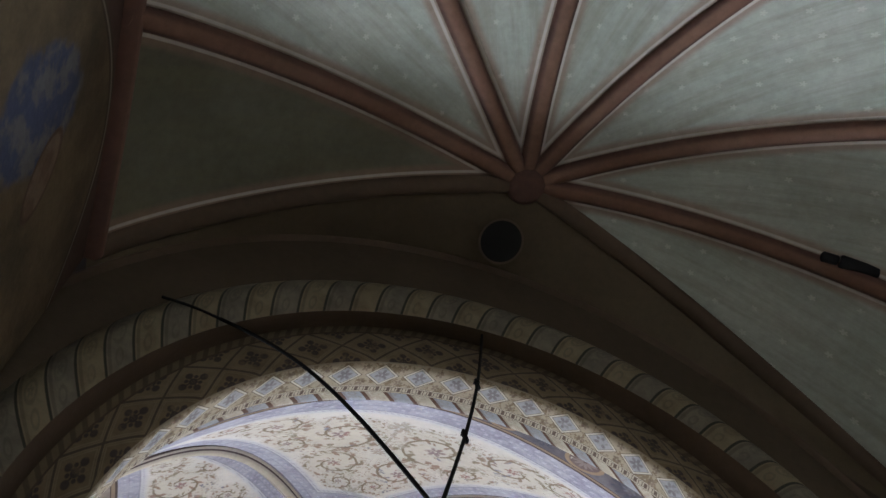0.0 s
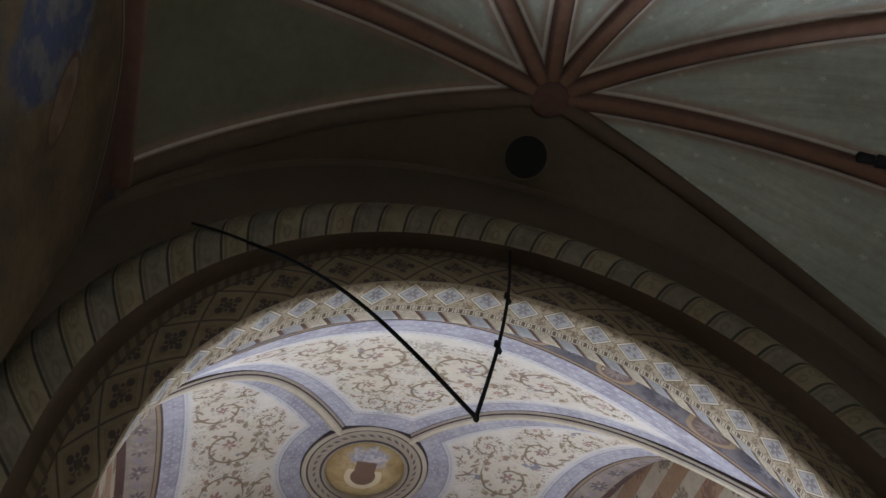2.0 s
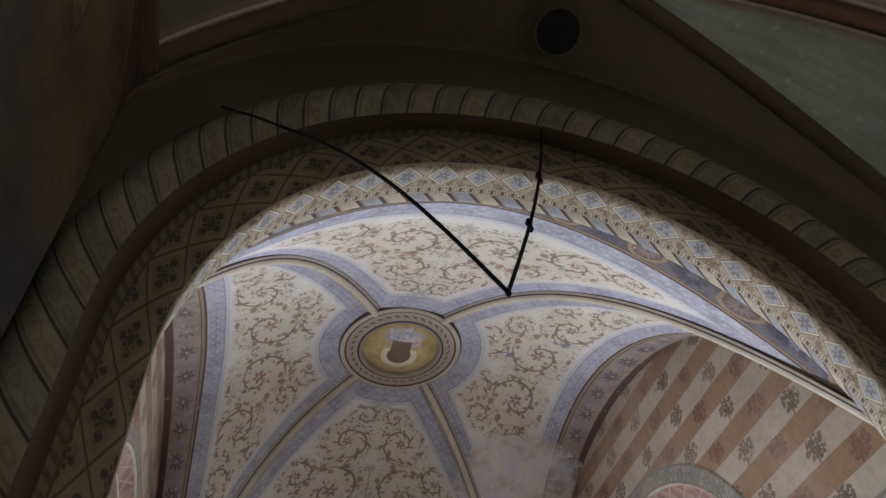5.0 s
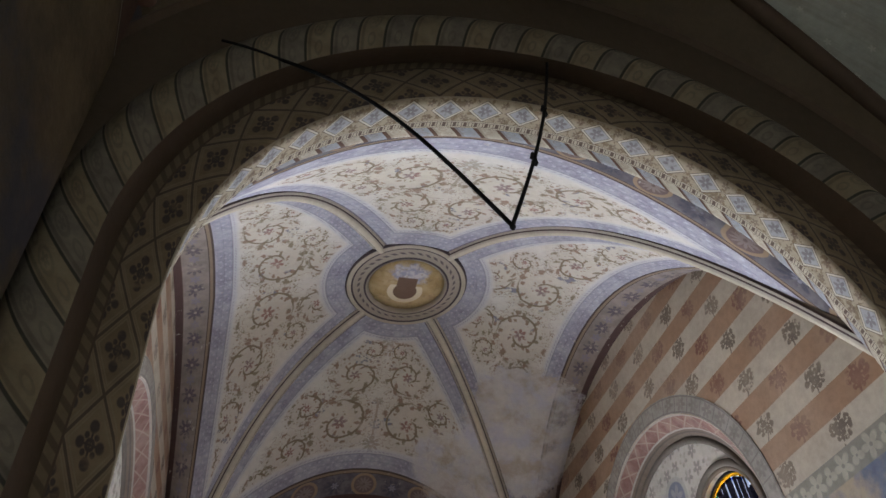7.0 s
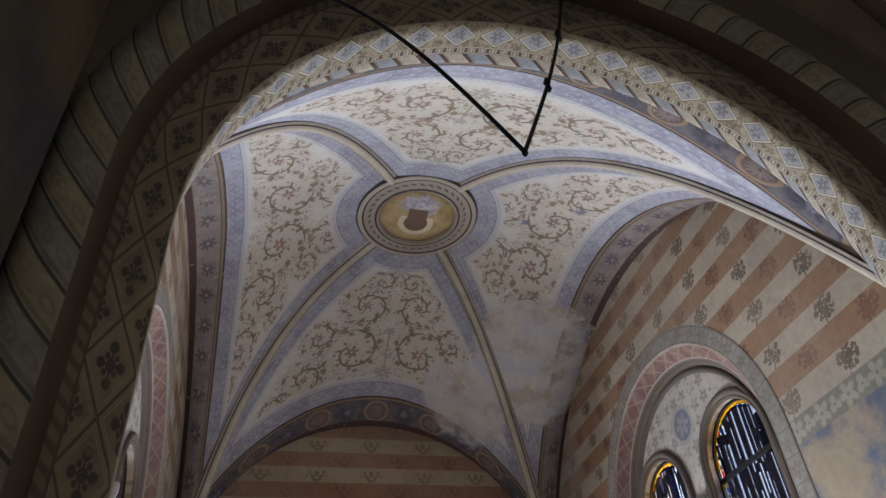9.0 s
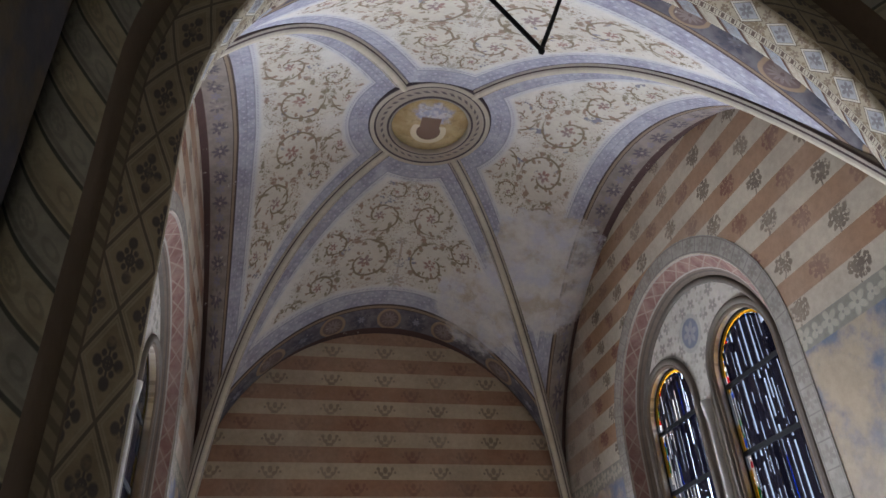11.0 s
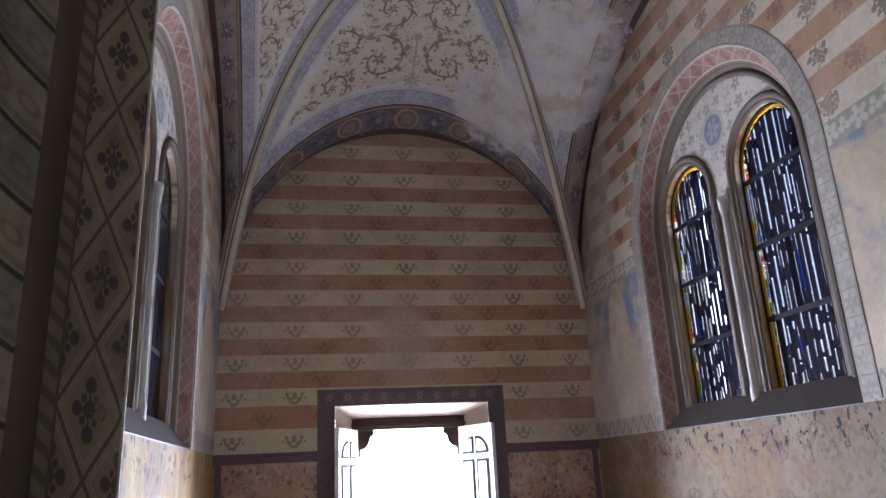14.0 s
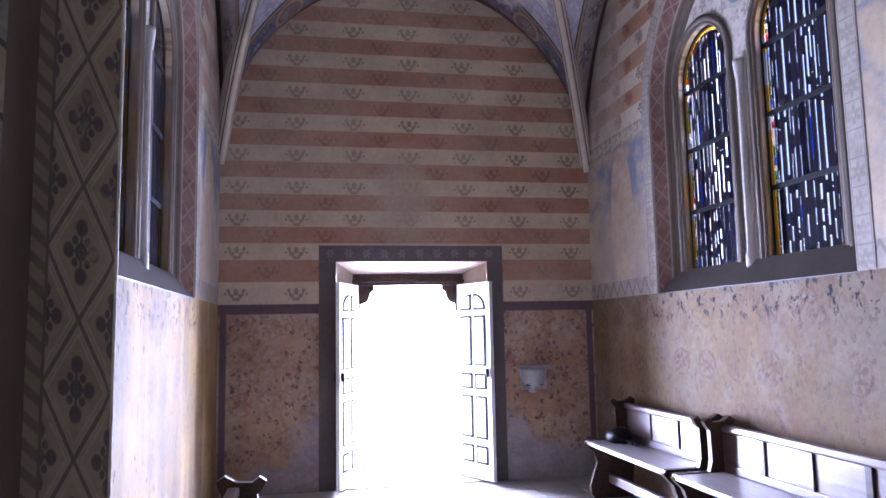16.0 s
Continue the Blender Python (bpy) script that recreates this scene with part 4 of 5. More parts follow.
rprof = [(-0.03, -0.047), (0.02, -0.047), (0.035, -0.03), (0.04, 0), (0.035, 0.03), (0.02, 0.047), (-0.03, 0.047)]
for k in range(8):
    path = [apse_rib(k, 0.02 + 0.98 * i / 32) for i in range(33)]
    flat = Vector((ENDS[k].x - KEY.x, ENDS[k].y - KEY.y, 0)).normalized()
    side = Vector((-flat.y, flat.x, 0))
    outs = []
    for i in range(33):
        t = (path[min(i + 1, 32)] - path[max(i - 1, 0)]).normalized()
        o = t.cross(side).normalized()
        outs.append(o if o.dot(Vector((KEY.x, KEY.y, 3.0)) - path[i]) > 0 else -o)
    # the two ribs beside the arch use the dark paint as their shade
    part("rib", sweep(path, outs, [side] * 33, rprof), M_ROLL_SHADE if k in (0, 7) else M_REDRIB, apse, "rib beside the arch, darkened for shade" if k in (0, 7) else "red-brown rib", smooth=True)
part("boss", lathe([(0.005, 0.0), (0.09, 0.0), (0.11, 0.02), (0.115, 0.1)], 20, pose(KEY.x, KEY.y, KEY.z - 0.05)), M_REDRIB, apse, "red-brown boss", smooth=True)

# apse walls under the vault, side by side, and the frescoed one with its frame
for k in range(7):
    a, b = ENDS[k], ENDS[k + 1]
    if k == 0:
        b = b + (b - a).normalized() * 0.22
    if k == 1:
        a = a + (a - ENDS[0]).normalized() * 0.22
    if k == 6:
        b = b + Vector((0.03, 0.11, 0))
    out = Vector(((a.y - b.y), (b.x - a.x), 0)).normalized()
    mid = (a + b) / 2
    if out.dot(mid - KEY) < 0:
        out = -out
    bm = bmesh.new()
    vs = [bm.verts.new(p) for p in ((a.x, a.y, -0.1), (b.x, b.y, -0.1), (b.x, b.y, 4.5), (a.x, a.y, 4.5))]
    f = bm.faces.new(vs)
    ex = bmesh.ops.extrude_face_region(bm, geom=[f])
    for v in ex["geom"]:
        if isinstance(v, bmesh.types.BMVert):
            v.co += out * 0.4
    bmesh.ops.recalc_face_normals(bm, faces=bm.faces)
    # walls 1 to 4, mostly out of view, are pale to bounce light upwards
    structure("wall_apse", bm, M_FRESCO if k == 0 else M_BAND if k > 4 else M_BOUNCE, "faded dark fresco on the apse wall" if k == 0 else "plain dim umber apse wall" if k > 4 else "plain pale apse wall added to bounce light", "wall")
    path = [a.lerp(b, i / 12) + Vector((0, 0, 0.05 * math.sin(math.pi * i / 12))) - out * 0.02 for i in range(13)]
    # edge ribs 5 and 6 darkened likewise, to sink into the shade
    part("wall_rib", sweep(path, [-out] * 13, [Vector((0, 0, 1))] * 13, rprof), M_ROLL_SHADE if k in (5, 6) else M_REDRIB, apse, "edge rib darkened for shade" if k in (5, 6) else "red-brown edge rib", smooth=True)

# round opening in the cell over the arch
vent = thing("round_vent", "round black vent hole in the vault above the arch", "vent")
tilt = Vector((0, -0.25, -0.97)).to_track_quat("Z", "Y").to_matrix().to_4x4()
at = Matrix.Translation((1.22, 1.33, 5.10)) @ tilt
part("void", lathe([(0.0005, 0.012), (0.118, 0.012), (0.118, -0.02)], 28, at), M_BLACK, vent, "black hole")
bm = bmesh.new()
bmesh.ops.create_circle(bm, segments=28, radius=0.118)
ringv = list(bm.verts)
ex = bmesh.ops.extrude_edge_only(bm, edges=list(bm.edges))
for v in ex["geom"]:
    if isinstance(v, bmesh.types.BMVert):
        v.co.x *= 1.10
        v.co.y *= 1.10
bmesh.ops.translate(bm, verts=bm.verts, vec=(0, 0, 0.012))
bmesh.ops.transform(bm, matrix=at, verts=bm.verts)
part("rim", bm, M_ROLL_SHADE, vent, "dark rim")


# ---- windows ----
def loop_resampled(half, z0, spring, n_side=10, steps=28):
    pts = [(half, z0 + (spring - z0) * i / n_side) for i in range(n_side)]
    pts += [(half * math.cos(math.pi * i / steps), spring + half * math.sin(math.pi * i / steps)) for i in range(steps + 1)]
    pts += [(-half, spring - (spring - z0) * (i + 1) / n_side) for i in range(n_side)]
    return pts


PANES = {}


def pane(parent, y0, y1, z0, z1, material, depth):
    if material.name not in PANES:
        PANES[material.name] = mesh_of("pane", boxed((-0.5, -0.5, -0.5), (0.5, 0.5, 0.5), 0), material)
    ob = new("pane", PANES[material.name])
    ob.parent = parent
    ob.matrix_basis = Matrix.LocRotScale((depth, (y0 + y1) / 2, (z0 + z1) / 2), Euler((0, 0, 0)), (0.006, y1 - y0, z1 - z0))
    return ob


def curved_pane(parent, yc, half, spring, a0, a1, inner, outer, material, depth):
    """A border pane that follows the round head between two angles."""
    bm = bmesh.new()
    loops = []
    for x in (depth - 0.003, depth + 0.003):
        pts = [(outer, a0 + (a1 - a0) * i / 3) for i in range(4)] + [(inner, a1 + (a0 - a1) * i / 3) for i in range(4)]
        loops.append([bm.verts.new((x, yc + (half - r) * math.cos(a), spring + (half - r) * math.sin(a))) for r, a in pts])
    n = len(loops[0])
    bm.faces.new(loops[0]), bm.faces.new(loops[1][::-1])
    for i in range(n):
        bm.faces.new((loops[0][i], loops[1][i], loops[1][(i + 1) % n], loops[0][(i + 1) % n]))
    bmesh.ops.recalc_face_normals(bm, faces=bm.faces)
    part("pane", bm, material, parent)


BARS = (2.31, 2.80, 3.27)


def lancet(win, rng, base, side, yc, half, z0, spring, broad=False):
    """Leaded light: iron bars, lead lines, panes; an amber edge that follows the far side and the head, ruby and green on the other."""
    depth = base + side * GLASS
    loop = loop_resampled(half, z0, spring)
    light = part("leaded_light", sweep([(depth, yc + a, b) for a, b in loop],
                                       [(0, a / (abs(a) + 1e-6) if b < spring else a / half, 0 if b < spring else (b - spring) / half) for a, b in loop],
                                       [(1, 0, 0)] * 49, [(-0.012, -0.010), (-0.012, 0.010), (0.01, 0.010), (0.01, -0.010), (-0.012, -0.010)]), M_LEAD_SHADE, win, "dark leaded glass light")

    def top(y):
        d = min(abs(y - yc), half * 0.999)
        return spring + math.sqrt(half * half - d * d) - 0.034

    levels = [z0 - 0.006, *BARS, spring + half]
    for z in BARS:
        part("iron_bar", boxed((depth - 0.012, yc - half, z - 0.017), (depth + 0.012, yc + half, z + 0.017), 0.003), M_LEAD_SHADE, win, "black iron saddle bar")
    gem = (M_GREENGLASS, M_DARKGLASS, M_DARKGLASS, M_BLUEGLASS, M_CLEAR, M_DARKGLASS, M_GREENGLASS, M_DARKGLASS, M_CLEAR, M_REDGLASS)
    ruby = (M_REDGLASS, M_DARKGLASS, M_BLUEGLASS, M_GREENGLASS, M_REDGLASS, M_DARKGLASS)
    angle = 0.0
    while angle < 2.2:
        step = rng.uniform(0.14, 0.26)
        curved_pane(light, yc, half, spring, angle, angle + step - 0.012, 0.034, 0.010, M_GOLDGLASS, depth)
        curved_pane(light, yc, half, spring, angle, angle + step * 0.5, 0.056, 0.038, rng.choice(gem), depth)
        curved_pane(light, yc, half, spring, angle + step * 0.5, angle + step - 0.012, 0.056, 0.038, rng.choice(gem), depth)
        angle += step
    while angle < 3.1:
        curved_pane(light, yc, half, spring, angle, angle + 0.09, 0.032, 0.014, rng.choice(ruby), depth)
        angle += 0.1
    for a, b in zip(levels, levels[1:]):
        for y0, y1, kinds, step in ((yc + half - 0.034, yc + half - 0.010, (M_GOLDGLASS, M_GOLDGLASS, M_GOLDGLASS, M_CLEAR), (0.07, 0.16)),
                                    (yc + half - 0.056, yc + half - 0.038, gem, (0.03, 0.08)),
                                    (yc - half + 0.014, yc - half + 0.032, ruby, (0.03, 0.07))):
            z, roof = a, min(b, spring)
            while z < roof - 0.03:
                z1 = min(z + rng.uniform(*step), roof)
                pane(light, y0, y1, z, z1 - 0.004, rng.choice(kinds), depth)
                z = z1
        # upright strips: dark glass between clear slivers
        low = a < z0 + 0.1
        y = yc - half + 0.036
        while y < yc + half - 0.062:
            y1 = min(y + rng.choice((0.020, 0.032, 0.045, 0.062)), yc + half - 0.062)
            t = min(b, top((y + y1) / 2 + (0.5 * (y1 - y) if (y + y1) / 2 > yc else -0.5 * (y1 - y))))
            if t > a + 0.03:
                pane(light, y, y1 - 0.003, a, t, M_DARKGLASS, depth)
            y = y1
            if y > yc + half - 0.075:
                break
            y1 = y + rng.choice((0.006, 0.009, 0.013, 0.018))
            t = min(b, top(y if y < yc else y1))
            z = a
            lit = rng.random() < 0.66
            while z < t - 0.01:
                z1 = min(t, z + (rng.uniform(0.04, 0.11 if low else 0.34) if lit else rng.uniform(0.03, 0.15)))
                pane(light, y, y1 - 0.002, z, z1 - 0.004, (M_CLEAR if rng.random() < 0.97 else M_BLUEGLASS) if lit else M_DARKGLASS, depth)
                z, lit = z1, not lit if rng.random() < 0.85 else lit
            y = y1
    if broad:
        pane(light, yc + half - 0.098, yc + half - 0.060, z0 + 0.03, z0 + 0.26, M_CLEAR, depth - side * 0.008)


# depth of the splay and of the glass, springing and offset of the lights
SPLAY, GLASS, SPRING, LIGHT = 0.15, 0.205, 3.345, 0.51


def window(number, side, base, seed):
    rng = random.Random(seed)
    win = thing("window_%d" % number, "twin-lancet leaded window in a round-headed splayed opening", "window", kind="structure")
    o, i = loop_resampled(1.085, 1.68, 3.2), loop_resampled(0.93, 1.80, 3.2)
    rows = [[Vector((base + side * SPLAY * f, YB + a[0] + (b[0] - a[0]) * f, a[1] + (b[1] - a[1]) * f)) for f in (0, 0.25, 0.5, 0.75, 1.0)] for a, b in zip(o, i)]
    run, plan = 0.0, []
    for k, a in enumerate(o):
        run += math.dist(a, o[k - 1]) if k else 0.0
        plan.append([(run, f) for f in (0, 0.25, 0.5, 0.75, 1.0)])
    part("splay", grid(rows, plan), M_LATTICE, win, "splayed jamb painted with a rose lattice", smooth=False)
    bm = bmesh.new()
    x1 = base + side * 0.40
    prof = [(base + side * 0.002, 1.62), (base + side * 0.002, 1.69), (base + side * (SPLAY - 0.01), 1.860), (x1, 1.868), (x1, 1.62)]
    for y in (YB - 1.08, YB + 1.08):
        for x, z in prof:
            bm.verts.new((x, y, z))
    vs = list(bm.verts)
    n = len(prof)
    for k in range(n):
        bm.faces.new((vs[k], vs[(k + 1) % n], vs[n + (k + 1) % n], vs[n + k]))
    bm.faces.new(vs[:n]), bm.faces.new(vs[n:])
    bmesh.ops.recalc_face_normals(bm, faces=bm.faces)
    part("sill", bm, M_SILL, win, "worn sloping stone sill")
    # ring band painted round the head
    ringp = [(base - side * 0.004, YB + a, b) for a, b in loop_resampled(1.09, 1.70, 3.2)]
    ringo = [(0, a / 1.09, 0 if b <= 3.2 else (b - 3.2) / 1.09) for a, b in loop_resampled(1.09, 1.70, 3.2)]
    part("head_band", sweep(ringp, ringo, [(side, 0, 0)] * len(ringp), [(0, 0.01), (0, 0), (0.13, 0), (0.13, 0.01)]), M_JAMBBAND, win, "grey-beige painted band with faint rosettes")
    inner = loop_resampled(0.935, 1.80, 3.2)
    holes = [[(y + c, z) for y, z in loop_resampled(0.352, 1.84, SPRING)] for c in (-LIGHT + YB, LIGHT + YB)]
    part("tracery", slab([(YB + a, b) for a, b in inner], holes, lambda a, b, d: (base + side * (SPLAY - 0.005 + d), a, b), 0.12), M_TRACERY, win, "painted plaster tracery with two lancet openings")
    # grey hollow moulding under the splay
    rim = loop_resampled(0.915, 1.82, 3.2)
    part("rim_moulding", sweep([(base + side * (SPLAY - 0.003), YB + a, b) for a, b in rim], [(0, a / 0.915, 0 if b <= 3.2 else (b - 3.2) / 0.915) for a, b in rim],
                               [(-side, 0, 0)] * len(rim), round_profile(0.026, 0, 180, 6)), M_HOOD, win, "brown-grey roll moulding", smooth=True)
    # round column between the lights
    col = lathe([(0.036, 1.80), (0.036, 1.89), (0.027, 1.91), (0.025, 3.10), (0.033, 3.13), (0.042, 3.21), (0.042, 3.24)], 16, pose(base + side * (SPLAY - 0.02), YB, 0))
    part("mullion", col, M_MULLION, win, "pale beaded mullion", smooth=True)
    for c in (-LIGHT, LIGHT):
        for r, wide, material in ((0.392, 0.030, M_HOOD), (0.358, 0.018, M_LEADBROWN)):
            hood = loop_resampled(r, 1.85, SPRING)
            part("lancet_moulding", sweep([(base + side * (SPLAY - 0.002), YB + c + a, b) for a, b in hood], [(0, a / r, 0 if b <= SPRING else (b - SPRING) / r) for a, b in hood],
                                          [(-side, 0, 0)] * len(hood), round_profile(wide, 0, 180, 6)), material, win, "", smooth=True)
        lancet(win, rng, base, side, YB + c, 0.345, 1.87, SPRING, side > 0 and c < 0)
    return win


window(1, 1, XR, 5)
window(2, -1, XL, 9)

# ---- doorway ----
door_frame = thing("door_1", "open white double door in a dark-framed doorway", "door", kind="structure")
# splayed reveal boards
for x0, x1 in ((0.312, 0.50), (1.758, 1.56)):
    rows = [[Vector((x0 + (x1 - x0) * f, YE + 0.002 + 0.3 * f, z)) for f in (0, 1)] for z in (0.0, 1.0, 2.078)]
    part("reveal", grid(rows), M_PLASTER, door_frame, "plastered splayed reveal")
rows = [[Vector((x, YE + 0.002 + 0.3 * f, 2.078 - 0.10 * f)) for f in (0, 1)] for x in (0.312, 1.0, 1.758)]
part("soffit", grid(rows), plain("sunlit_pink_plaster", (0.55, 0.42, 0.36)), door_frame, "pale pinkish soffit")
part("transom", boxed((0.46, YE + 0.27, 1.87), (1.60, YE + 0.34, 1.985), 0.008), M_DARKWOOD, door_frame, "dark wooden transom")
part("transom_bead", boxed((0.46, YE + 0.255, 1.90), (1.60, YE + 0.285, 1.925), 0.006), M_DARKWOOD, door_frame)
for x in (0.47, 1.52):
    part("jamb", boxed((x, YE + 0.27, 0.0), (x + 0.07, YE + 0.34, 1.87), 0.006), M_DARKWOOD, door_frame, "dark wooden jamb")
part("threshold", boxed((0.312, YE - 0.02, -0.02), (1.758, YE + 0.5, 0.012), 0.004), M_STONE, door_frame, "stone threshold")
# fan-shaped brackets under the transom
for x, s in ((0.54, 1), (1.52, -1)):
    bm = bmesh.new()
    pts = [(x, 1.87), (x + s * 0.15, 1.87), (x + s * 0.15, 1.82), (x + s * 0.12, 1.81)] + [(x + s * (0.02 + 0.09 * math.cos(radians(a))), 1.69 + 0.10 * (1 - math.sin(radians(a)))) for a in range(15, 91, 15)] + [(x + s * 0.02, 1.62), (x, 1.60)]
    vs = [bm.verts.new((a, YE + 0.30, b)) for a, b in pts]
    f = bm.faces.new(vs)
    ex = bmesh.ops.extrude_face_region(bm, geom=[f])
    for v in ex["geom"]:
        if isinstance(v, bmesh.types.BMVert):
            v.co.y += 0.03
    bmesh.ops.recalc_face_normals(bm, faces=bm.faces)
    part("bracket", bm, M_DARKWOOD, door_frame, "small corner bracket")


def leaf(hinge, free):
    """A panelled leaf about 0.5 wide, 1.86 high: four rows of two panels and a pair of quarter rounds at the head."""
    h, f = Vector((*hinge, 0)), Vector((*free, 0))
    along = (f - h)
    w = along.length
    m = Matrix.Translation(h) @ Matrix.Rotation(math.atan2(along.y, along.x), 4, "Z")
    body = part("door_leaf", boxed((0, -0.02, 0.03), (w, 0.02, 1.875), 0.004, m), M_WHITEPAINT, door_frame, "open white-painted door leaf")
    for z0, z1 in ((0.17, 0.34), (0.40, 0.80), (0.86, 1.01), (1.08, 1.56)):
        for c in range(2):
            x0 = 0.055 + c * (w - 0.08) / 2
            x1 = x0 + (w - 0.08) / 2 - 0.045
            for s in (-1, 1):
                # black strip stands in for the shade in the panel's recess
                part("groove_shade", boxed((x0 - 0.006, s * 0.021 - 0.004, z0), (x1 + 0.006, s * 0.021 + 0.004, z1), 0.003, m), M_LEAD_SHADE, body)
                part("panel", boxed((x0 + 0.022, s * 0.024 - 0.006, z0 + 0.022), (x1 - 0.022, s * 0.024 + 0.006, z1 - 0.022), 0.005, m), M_WHITEPAINT, body)
    # pair of quarter-round panels at the head
    for c, turn in ((0, 1), (1, -1)):
        x0 = 0.05 + c * (w - 0.08) / 2
        wide = (w - 0.08) / 2 - 0.035
        for s in (-1, 1):
            for name, inset, y, material in (("groove_shade", 0.0, 0.025, M_LEAD_SHADE), ("panel", 0.024, 0.030, M_WHITEPAINT)):
                bm = bmesh.new()
                pts = [(inset, inset), (wide - inset, inset)] + [(wide - inset - (wide - 2 * inset) * math.sin(radians(a)), inset + (0.16 - 2 * inset) * math.cos(radians(a))) for a in range(0, 76, 15)]
                vs = [bm.verts.new((x0 + (wide - p if turn < 0 else p), s * y, 1.61 + q)) for p, q in pts]
                f = bm.faces.new(vs)
                ex = bmesh.ops.extrude_face_region(bm, geom=[f])
                for v in ex["geom"]:
                    if isinstance(v, bmesh.types.BMVert):
                        v.co.y -= s * 0.008
                bmesh.ops.recalc_face_normals(bm, faces=bm.faces)
                bmesh.ops.transform(bm, matrix=m, verts=bm.verts)
                part(name, bm, material, body)
    part("door_handle", boxed((w - 0.05, -0.05, 0.98), (w - 0.03, 0.05, 1.06), 0.006, m), M_IRON, body, "black iron handle")
    return body


leaf((0.52, YE + 0.26), (0.315, YE - 0.20))
leaf((1.53, YE + 0.26), (1.745, YE - 0.20))

# painted surround, slightly proud of the wall
sur = thing("door_surround", "dark grey painted band around the doorway", "trim", kind="structure")
for lo, hi in (((0.15, YE - 0.006, 0.0), (0.308, YE + 0.004, 2.083)), ((1.762, YE - 0.006, 0.0), (1.92, YE + 0.004, 2.083)), ((0.15, YE - 0.006, 2.085), (1.92, YE + 0.004, 2.235))):
    part("band", boxed(lo, hi, 0.002), M_SURROUND, sur)

# backdrop of bright daylight beyond the door
glow = bpy.data.materials.new("overcast_daylight")
glow.use_nodes = True
em = glow.node_tree.nodes.new("ShaderNodeEmission")
em.inputs[0].default_value, em.inputs[1].default_value = (0.95, 0.98, 1.0, 1), 6.0
glow.node_tree.links.new(em.outputs[0], glow.node_tree.nodes["Material Output"].inputs[0])
bm = bmesh.new()
for x, z in ((-14, -0.3), (16, -0.3), (16, 14), (-14, 14)):
    bm.verts.new((x, 24, z))
bm.faces.new(list(bm.verts))
structure("backdrop", bm, glow, "hazy white daylight beyond the open door", "backdrop")


# ---- floor of stone tiles ----
floor = structure("floor", boxed((XL - 0.3, -2.0, -0.15), (XR + 0.3, YE + 0.4, -0.012), 0), M_FLOOR, "pale worn stone floor with tiles", "floor")


# ---- benches ----
def bench(length, name_label):
    """A pew: seat, panelled back, scrolled ends. It runs along y from 0, its back against +x."""
    b = thing("bench", name_label, "bench", group="benches along the wall")
    part("seat", boxed((0.0, 0.0, 0.415), (0.40, length, 0.45), 0.008), M_SEAT_GLARE, b, "shiny seat board with the door's glare in its colour")
    part("backrest", boxed((0.365, 0.03, 0.45), (0.385, length - 0.03, 0.70), 0.004), M_PEW, b)
    part("top_rail", boxed((0.345, 0.0, 0.69), (0.40, length, 0.735), 0.012), M_PEW, b, "moulded top rail")
    part("bottom_rail", boxed((0.352, 0.03, 0.45), (0.392, length - 0.03, 0.50), 0.006), M_PEW, b)
    n = max(2, round(length / 0.42))
    for i in range(n + 1):
        y = 0.03 + (length - 0.06) * i / n
        part("stile", boxed((0.352, y - 0.025, 0.50), (0.392, y + 0.025, 0.69), 0.004), M_DARKWOOD if i % 2 else M_PEW, b)
    for y in (0.0, length - 0.045):
        bm = bmesh.new()
        prof = [(0.06, 0.0), (0.40, 0.0), (0.42, 0.40), (0.425, 0.70), (0.45, 0.76), (0.41, 0.785), (0.36, 0.755), (0.29, 0.75), (0.255, 0.775), (0.225, 0.755), (0.245, 0.72), (0.265, 0.70), (0.27, 0.52), (0.25, 0.455),
                (0.02, 0.455), (-0.01, 0.43), (0.01, 0.405), (0.06, 0.36), (0.09, 0.28), (0.05, 0.18), (0.02, 0.10), (0.03, 0.04)]
        vs = [bm.verts.new((x, y, z)) for x, z in prof]
        f = bm.faces.new(vs)
        ex = bmesh.ops.extrude_face_region(bm, geom=[f])
        for v in ex["geom"]:
            if isinstance(v, bmesh.types.BMVert):
                v.co.y += 0.045
        bmesh.ops.recalc_face_normals(bm, faces=bm.faces)
        part("end_panel", bm, M_DARKWOOD, b, "dark scrolled bench end")
    part("stretcher", boxed((0.18, 0.04, 0.12), (0.22, length - 0.04, 0.19), 0.005), M_PEW, b)
    return b


b1 = bench(1.40, "brown wooden pew with panelled back and scrolled ends")
b1.matrix_basis = pose(2.36, 4.64, 0) @ Matrix.Diagonal((1, 1, 1.06, 1))
b2 = bench(1.75, "longer brown wooden pew with panelled back beside the wall")
b2.matrix_basis = pose(2.36, 2.80, 0) @ Matrix.Diagonal((1, 1, 1.06, 1))
b3 = bench(1.3, "brown wooden pew with scrolled ends standing near the arch pier")
b3.matrix_basis = pose(0.09, 3.65, 0, 0, 0, 180)


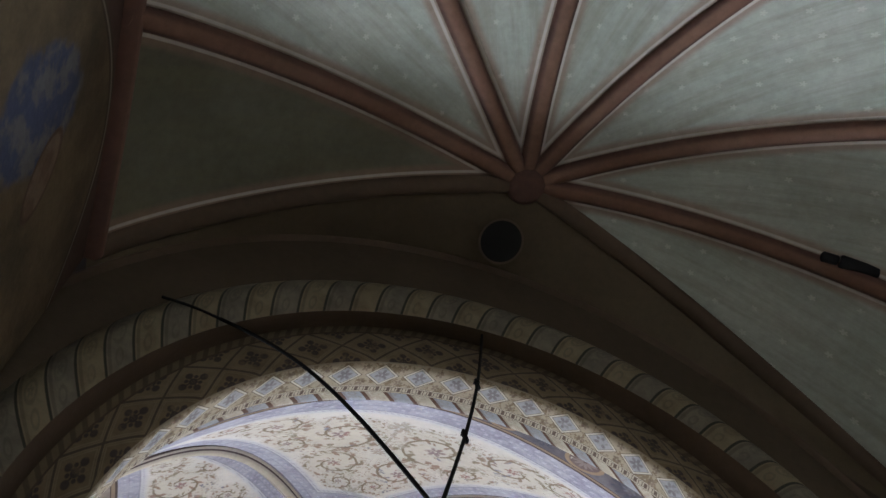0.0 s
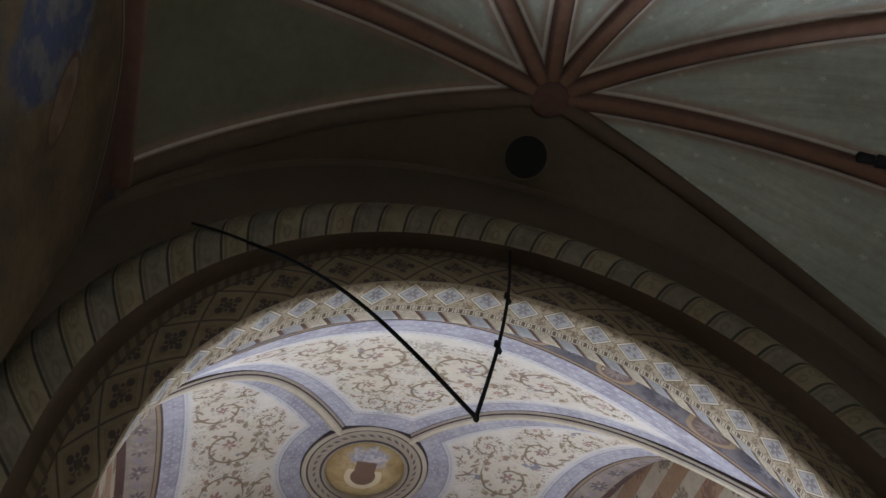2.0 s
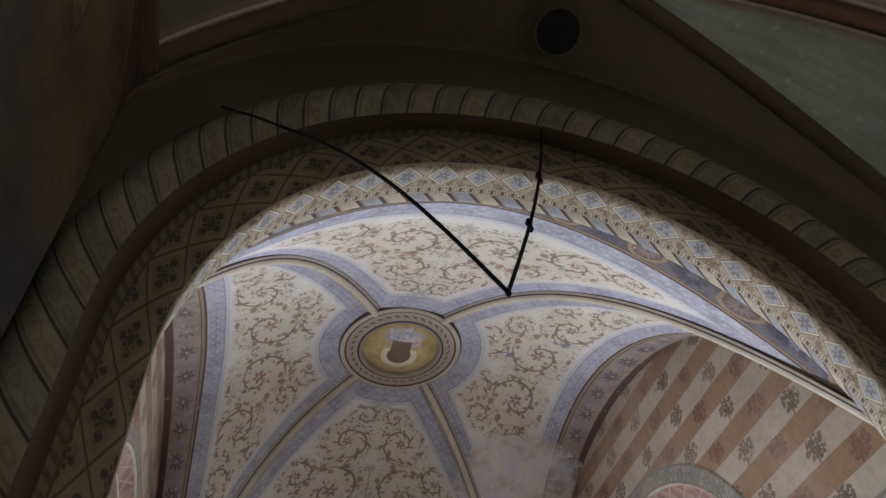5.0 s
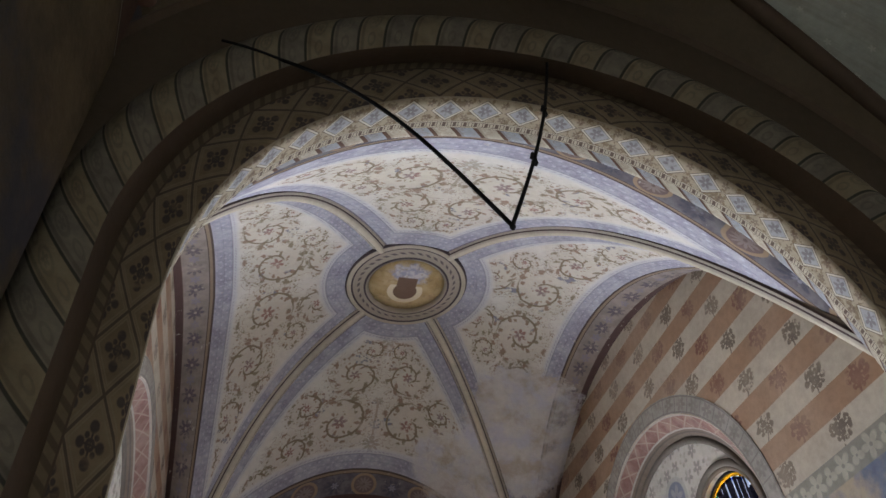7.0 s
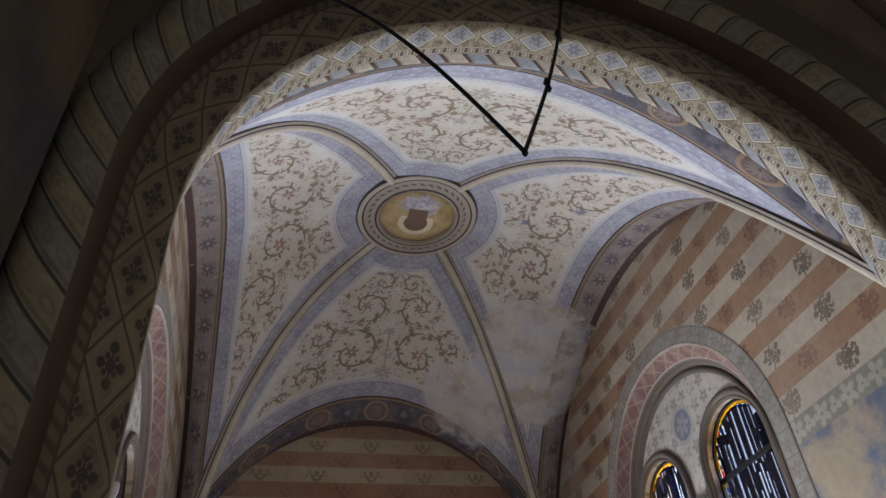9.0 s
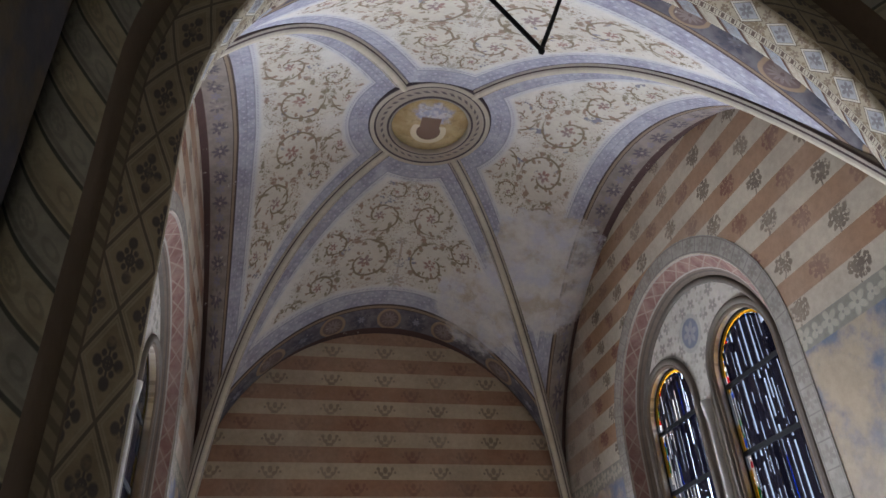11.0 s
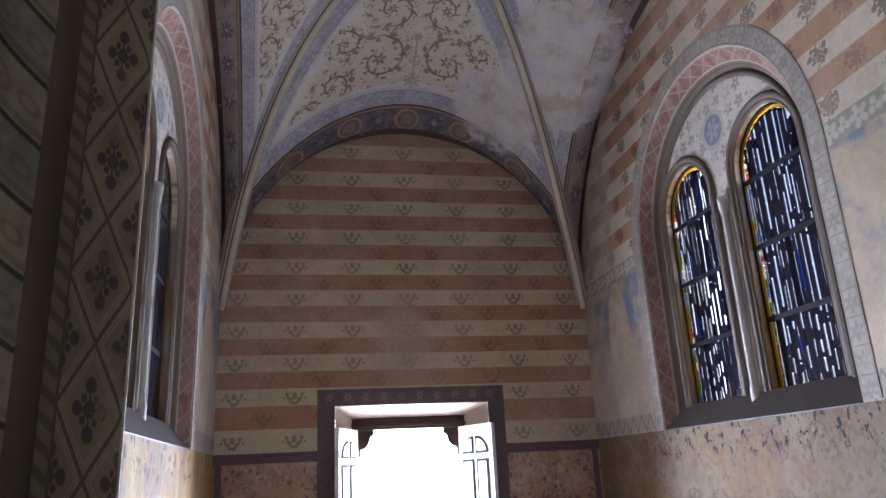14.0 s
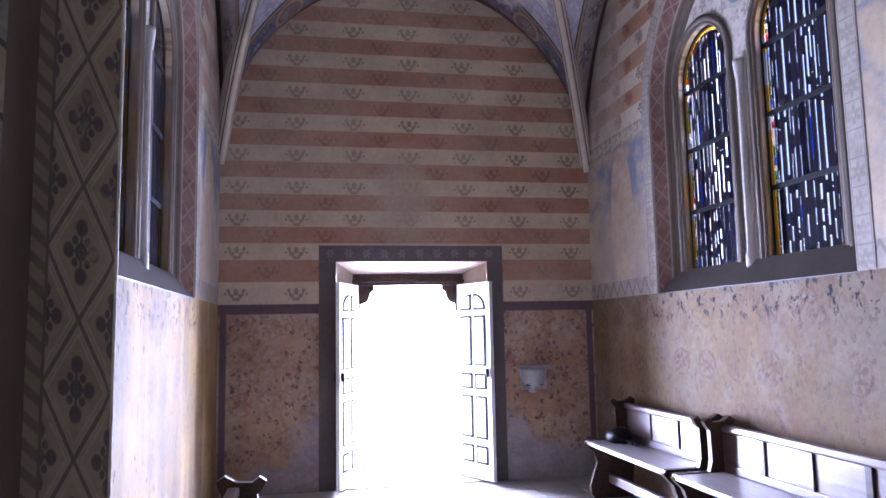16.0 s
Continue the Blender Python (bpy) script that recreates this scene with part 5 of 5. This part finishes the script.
def bag():
    """A soft black bag slumped on the seat."""
    b = thing("bag", "small soft black bag lying on the pew seat", "bag")
    bm = bmesh.new()
    bmesh.ops.create_icosphere(bm, subdivisions=3, radius=1.0)
    for v in bm.verts:
        k = 1 + 0.25 * noise.noise(v.co * 1.7)
        v.co = Vector((v.co.x * 0.10 * k, v.co.y * 0.13 * k, max(-0.055, v.co.z * 0.075 * k)))
    part("body", bm, M_IRON, b, "", smooth=True)
    path = [(0.02, -0.12 - 0.25 * i / 12, -0.045 + 0.025 * abs(math.sin(i * 0.9))) for i in range(13)]
    part("strap", sweep(path, [(0, 0, 1)] * 13, [(1, 0, 0)] * 13, [(0, -0.03), (0.012, -0.02), (0.012, 0.02), (0, 0.03)]), M_IRON, b, "black strap")
    return b


bag().matrix_basis = pose(2.58, 5.84, 0.53)

# ---- holy water stoup on the entrance wall ----
stoup = thing("water_stoup", "small weathered grey marble holy water stoup on the wall", "stoup")
bm = lathe([(0.01, 0.0), (0.035, 0.0), (0.05, 0.02), (0.045, 0.05), (0.07, 0.065), (0.10, 0.085), (0.125, 0.13), (0.132, 0.20), (0.14, 0.225), (0.12, 0.235), (0.10, 0.17), (0.01, 0.15)], 24)
bmesh.ops.bisect_plane(bm, geom=[*bm.verts, *bm.edges, *bm.faces], plane_co=(0, 0.002, 0), plane_no=(0, 1, 0), clear_outer=True)
part("basin", bm, M_GREYSTONE, stoup, "grey marble half bowl", smooth=True)
part("foot_ring", boxed((-0.085, -0.07, 0.068), (0.085, 0.0, 0.082), 0.005), M_SURROUND, stoup, "dark moulded ring")
part("ledge", boxed((-0.158, -0.11, 0.225), (0.158, 0.0, 0.262), 0.008), M_GREYSTONE, stoup, "grey marble ledge")
part("back_plate", boxed((-0.13, -0.03, 0.03), (0.13, 0.0, 0.228), 0.008), M_GREYSTONE, stoup, "tapering marble back")
stoup.matrix_basis = pose(2.195, YE - 0.002, 0.81)

# ---- spotlight on the apse rib ----
spot = thing("spotlight", "small black cylindrical spotlight fixed beside a vault rib", "spotlight")
aim = look((2.79, 0.75, 4.60), (3.4, 0.62, 4.18))
part("housing", lathe([(0.03, -0.18), (0.045, -0.17), (0.045, 0.0), (0.04, 0.01), (0.035, -0.005)], 20, aim), M_IRON, spot, "black housing", smooth=True)
part("rear_cap", lathe([(0.028, 0.012), (0.036, 0.02), (0.036, 0.09), (0.02, 0.10)], 20, aim), M_IRON, spot, "ribbed rear cap", smooth=True)
part("bracket", boxed((-0.012, -0.012, 0.0), (0.012, 0.012, 0.25), 0.003, pose(2.80, 0.74, 4.60)), M_IRON, spot, "mounting arm")

# ---- hanging cord in a V from the arch ----
cord = thing("hanging_cord", "thin black cord hanging in a V shape below the arch", "cord")


def tube(a, b, radius, sag, bow=0.0, steps=24):
    a, b = Vector(a), Vector(b)
    d = (b - a).normalized()
    s = d.cross(Vector((0, 1, 0))).normalized()
    o = d.cross(s)
    path = [a.lerp(b, i / steps) - Vector((-bow, 0, sag)) * math.sin(math.pi * i / steps) for i in range(steps + 1)]
    return sweep(path, [o] * len(path), [s] * len(path), [(radius * math.cos(2 * math.pi * k / 8), radius * math.sin(2 * math.pi * k / 8)) for k in range(9)])


VA, VB, VC = (-0.335, 1.535, 4.115), (1.145, 1.65, 4.60), (0.70, 1.48, 3.185)
VK = (-0.10, 1.60, 4.15)
part("cord_length", tube(VA, VK, 0.006, -0.01), M_BLACK, cord, "", smooth=True)
part("cord_length", tube(VK, VC, 0.008, -0.15), M_BLACK, cord, "", smooth=True)
part("cord_length", tube(VB, VC, 0.0075, 0.0, 0.035), M_BLACK, cord, "", smooth=True)
for f in (0.38, 0.68):
    p = Vector(VB).lerp(Vector(VC), f) + Vector((0.035 * math.sin(math.pi * f), 0, 0))
    part("knot", lathe([(0.004, -0.03), (0.012, -0.02), (0.010, 0.0), (0.016, 0.01), (0.005, 0.03)], 10, pose(p.x, p.y, p.z, 20, -15, 0)), M_BLACK, cord, "", smooth=True)
part("tip", lathe([(0.003, -0.02), (0.011, -0.008), (0.009, 0.012)], 10, pose(*VC)), M_BLACK, cord, "", smooth=True)

# ---- floor tiles, last ----
tile_me = mesh_of("tile", boxed((-0.196, -0.196, -0.02), (0.196, 0.196, 0.0), 0.004), M_FLOOR)
for i in range(9):
    for j in range(13):
        ob = new("tile", tile_me)
        ob.parent = floor
        ob.matrix_basis = pose(XL + 0.2 + i * 0.4, 2.0 + 0.2 + j * 0.4 - 0.3, random.uniform(-0.002, 0.001))
